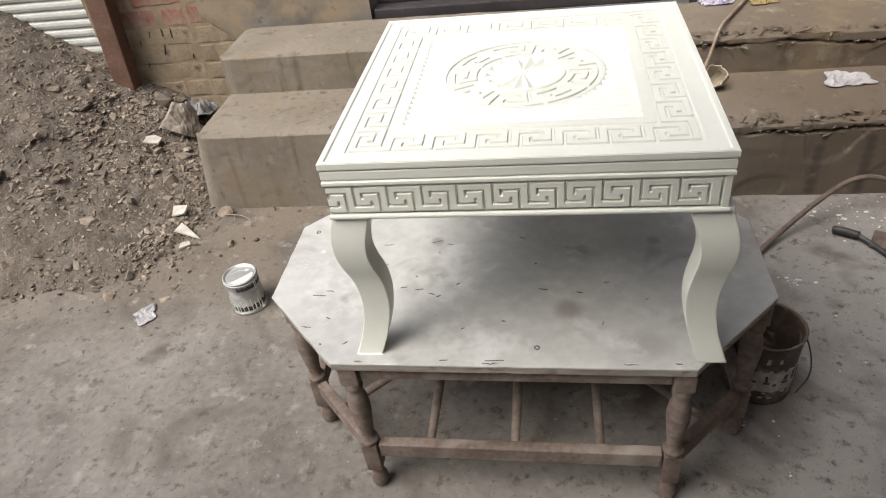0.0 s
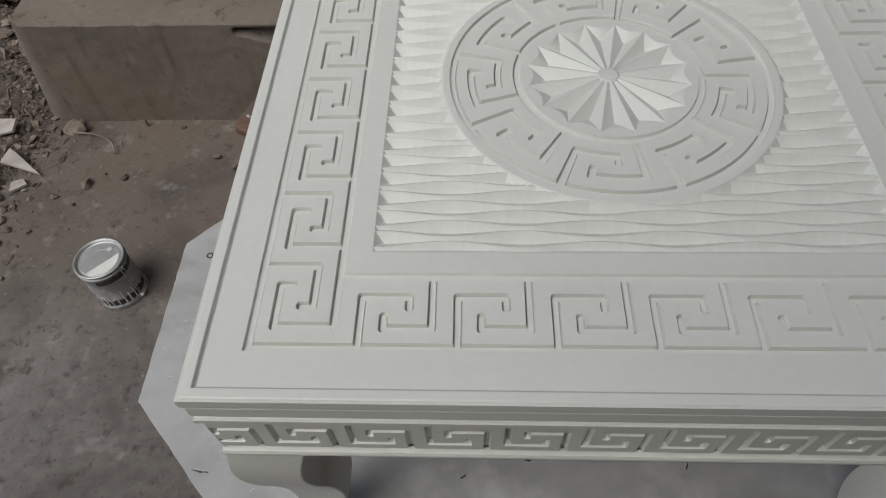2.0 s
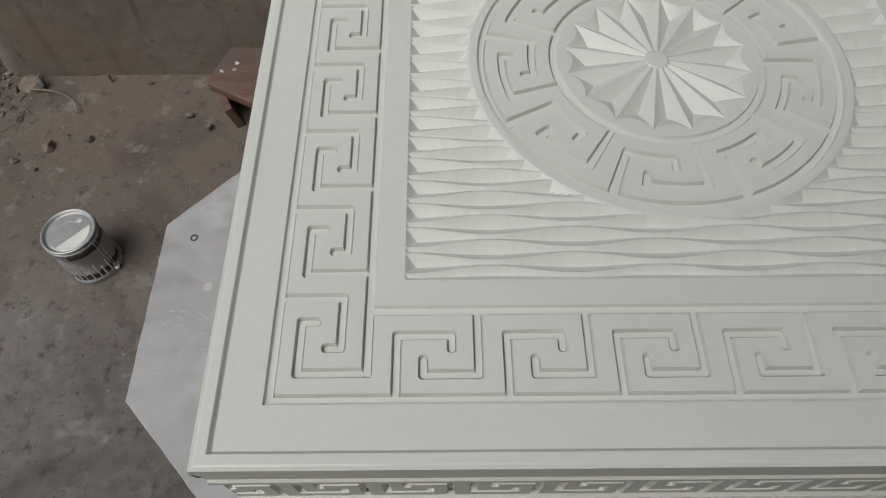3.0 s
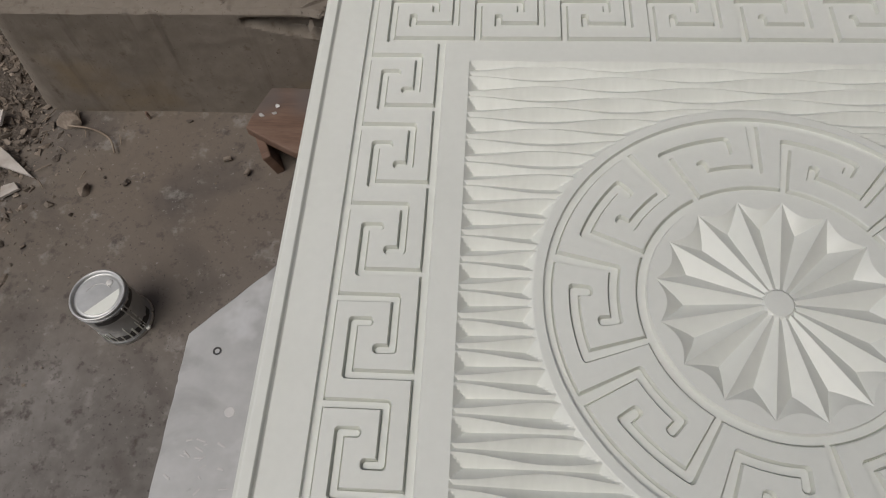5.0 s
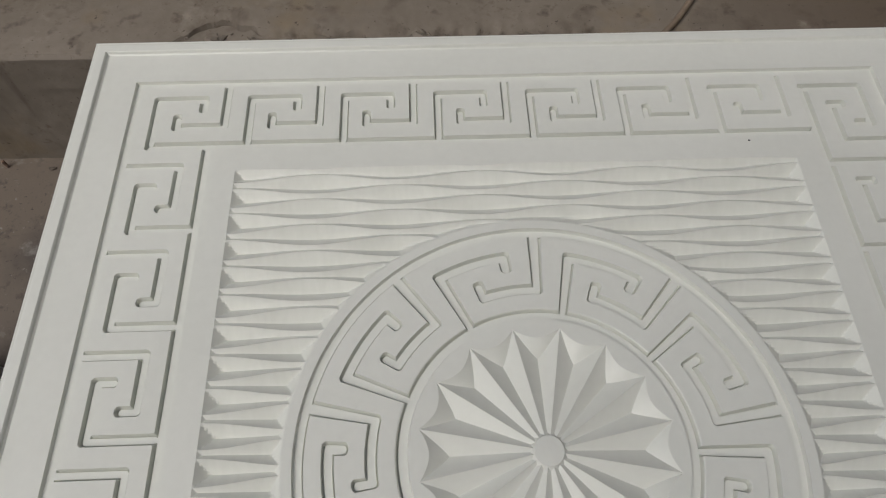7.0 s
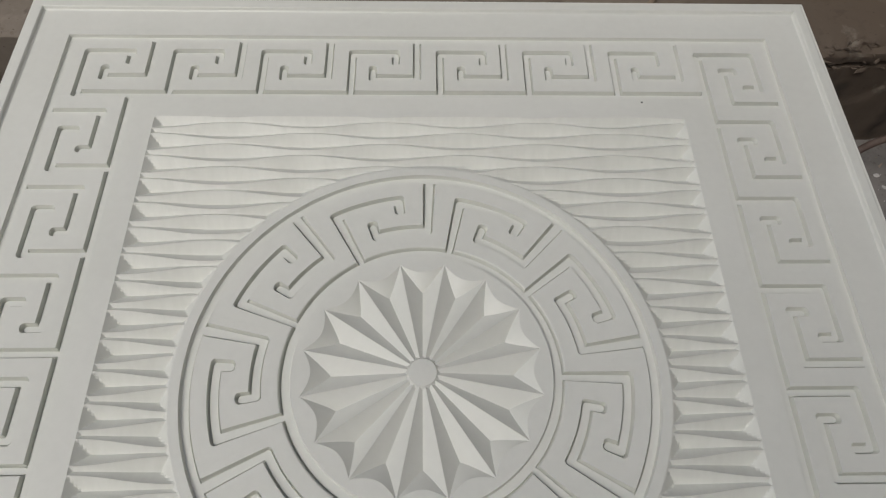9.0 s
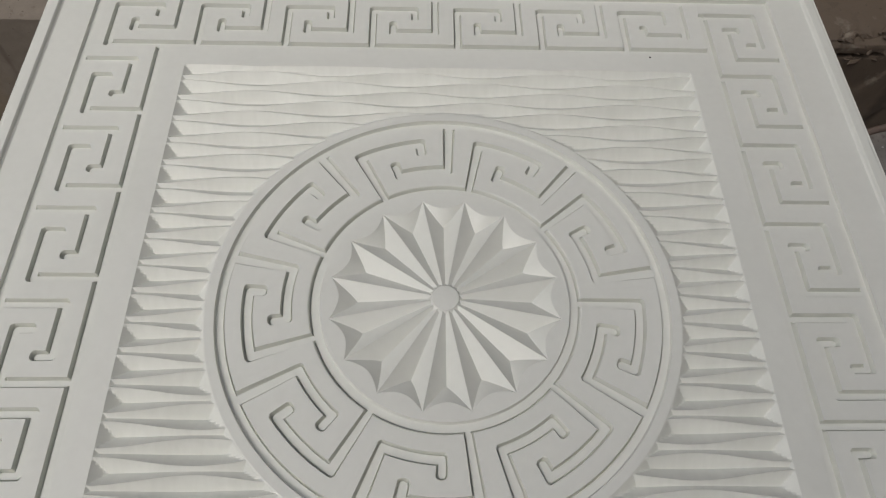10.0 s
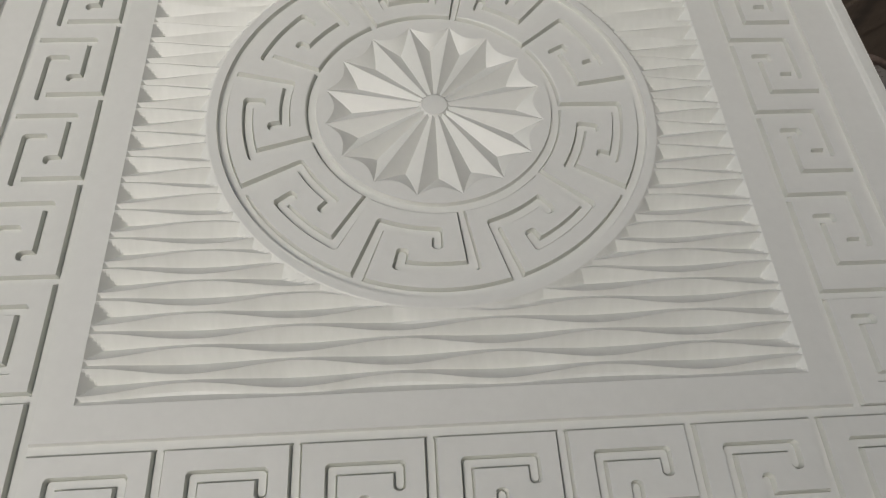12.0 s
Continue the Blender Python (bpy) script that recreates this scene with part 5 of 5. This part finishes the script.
# ------------------------------------------------------------ bricks of the bare wall
def brick_mesh(length, material, seed):
    """A hand-made brick: blunt, uneven corners."""
    bm = bmesh.new()
    nx = max(2, round(length / 0.03))
    cols = []
    for i in range(nx + 1):
        for j, z in enumerate((-0.036, -0.031, 0.0, 0.031, 0.036)):
            x = -length / 2 + length * i / nx
            end = i in (0, nx)
            p = Vector((x, z, seed * 3.7))
            z2 = z + (0.0045 * noise.noise(p * 25) if j in (0, 1, 3, 4) else 0)
            x2 = x + (0.006 * noise.noise(p * 30 + Vector((5, 0, 0))) if end else 0)
            rim = end or j in (0, 4)
            cols.append(bm.verts.new((x2, -0.025 + (0.0022 if rim else 0.0) + 0.0022 * noise.noise(p * 40), z2)))
    for i in range(nx):
        for j in range(4):
            bm.faces.new((cols[5 * i + j], cols[5 * i + 5 + j], cols[5 * i + 6 + j], cols[5 * i + 1 + j]))
    back = bmesh.ops.extrude_edge_only(bm, edges=[e for e in bm.edges if e.is_boundary])
    for v in back["geom"]:
        if isinstance(v, bmesh.types.BMVert):
            v.co.y = 0.025
    data = bpy.data.meshes.new("brick")
    bm.to_mesh(data)
    bm.free()
    data.materials.append(material)
    return data


me, me_red = [brick_mesh(0.228, BRICK, k) for k in range(4)], [brick_mesh(0.228, REDBRICK, k + 4) for k in range(3)]
half, half_red = [brick_mesh(0.108, BRICK, k + 8) for k in range(4)], [brick_mesh(0.108, REDBRICK, k + 12) for k in range(2)]
rnd = random.Random(4)
for row in range(28):
    z = 0.02 + row * 0.0805
    x, k = -1.797, row % 2
    while x < -1.30:
        s = (0.228, 0.108)[k % 2] if x + (0.228, 0.108)[k % 2] < -1.235 else 0.068
        k += 1
        red = row in (6, 11, 15) or (row == 7 and x < -1.6)
        data = (me_red if red else me) if s > 0.2 else (half_red if red else half)
        o = new("brick", data[rnd.randrange(len(data))])
        o.parent = brick_wall
        squeeze = 0.63 if s < 0.1 else 1.0
        o.matrix_basis = pose(x + s / 2, WY + 0.0372 + rnd.uniform(-0.0012, 0.0012), z + rnd.uniform(-0.004, 0.004), rnd.uniform(-0.6, 0.6), rnd.uniform(-1.8, 1.8), rnd.uniform(-0.4, 0.4)) @ Matrix.Diagonal((squeeze, 1, 1, 1))
        x += s + 0.010
for x, z, h in ((-1.645, 0.435, 0.030), (-1.585, 0.440, 0.036), (-1.545, 0.435, 0.042), (-1.60, 0.365, 0.046), (-1.70, 0.30, 0.022), (-1.48, 0.33, 0.020), (-1.70, 0.40, 0.020)):
    gap = part("joint_gap", box((0.005, 0.004, h), bevel=0.0015, seg=1), PRINTDARK, brick_wall)
    gap.matrix_basis = pose(x, WY + 0.0105, z, 0, rnd.uniform(4, 20), 0)
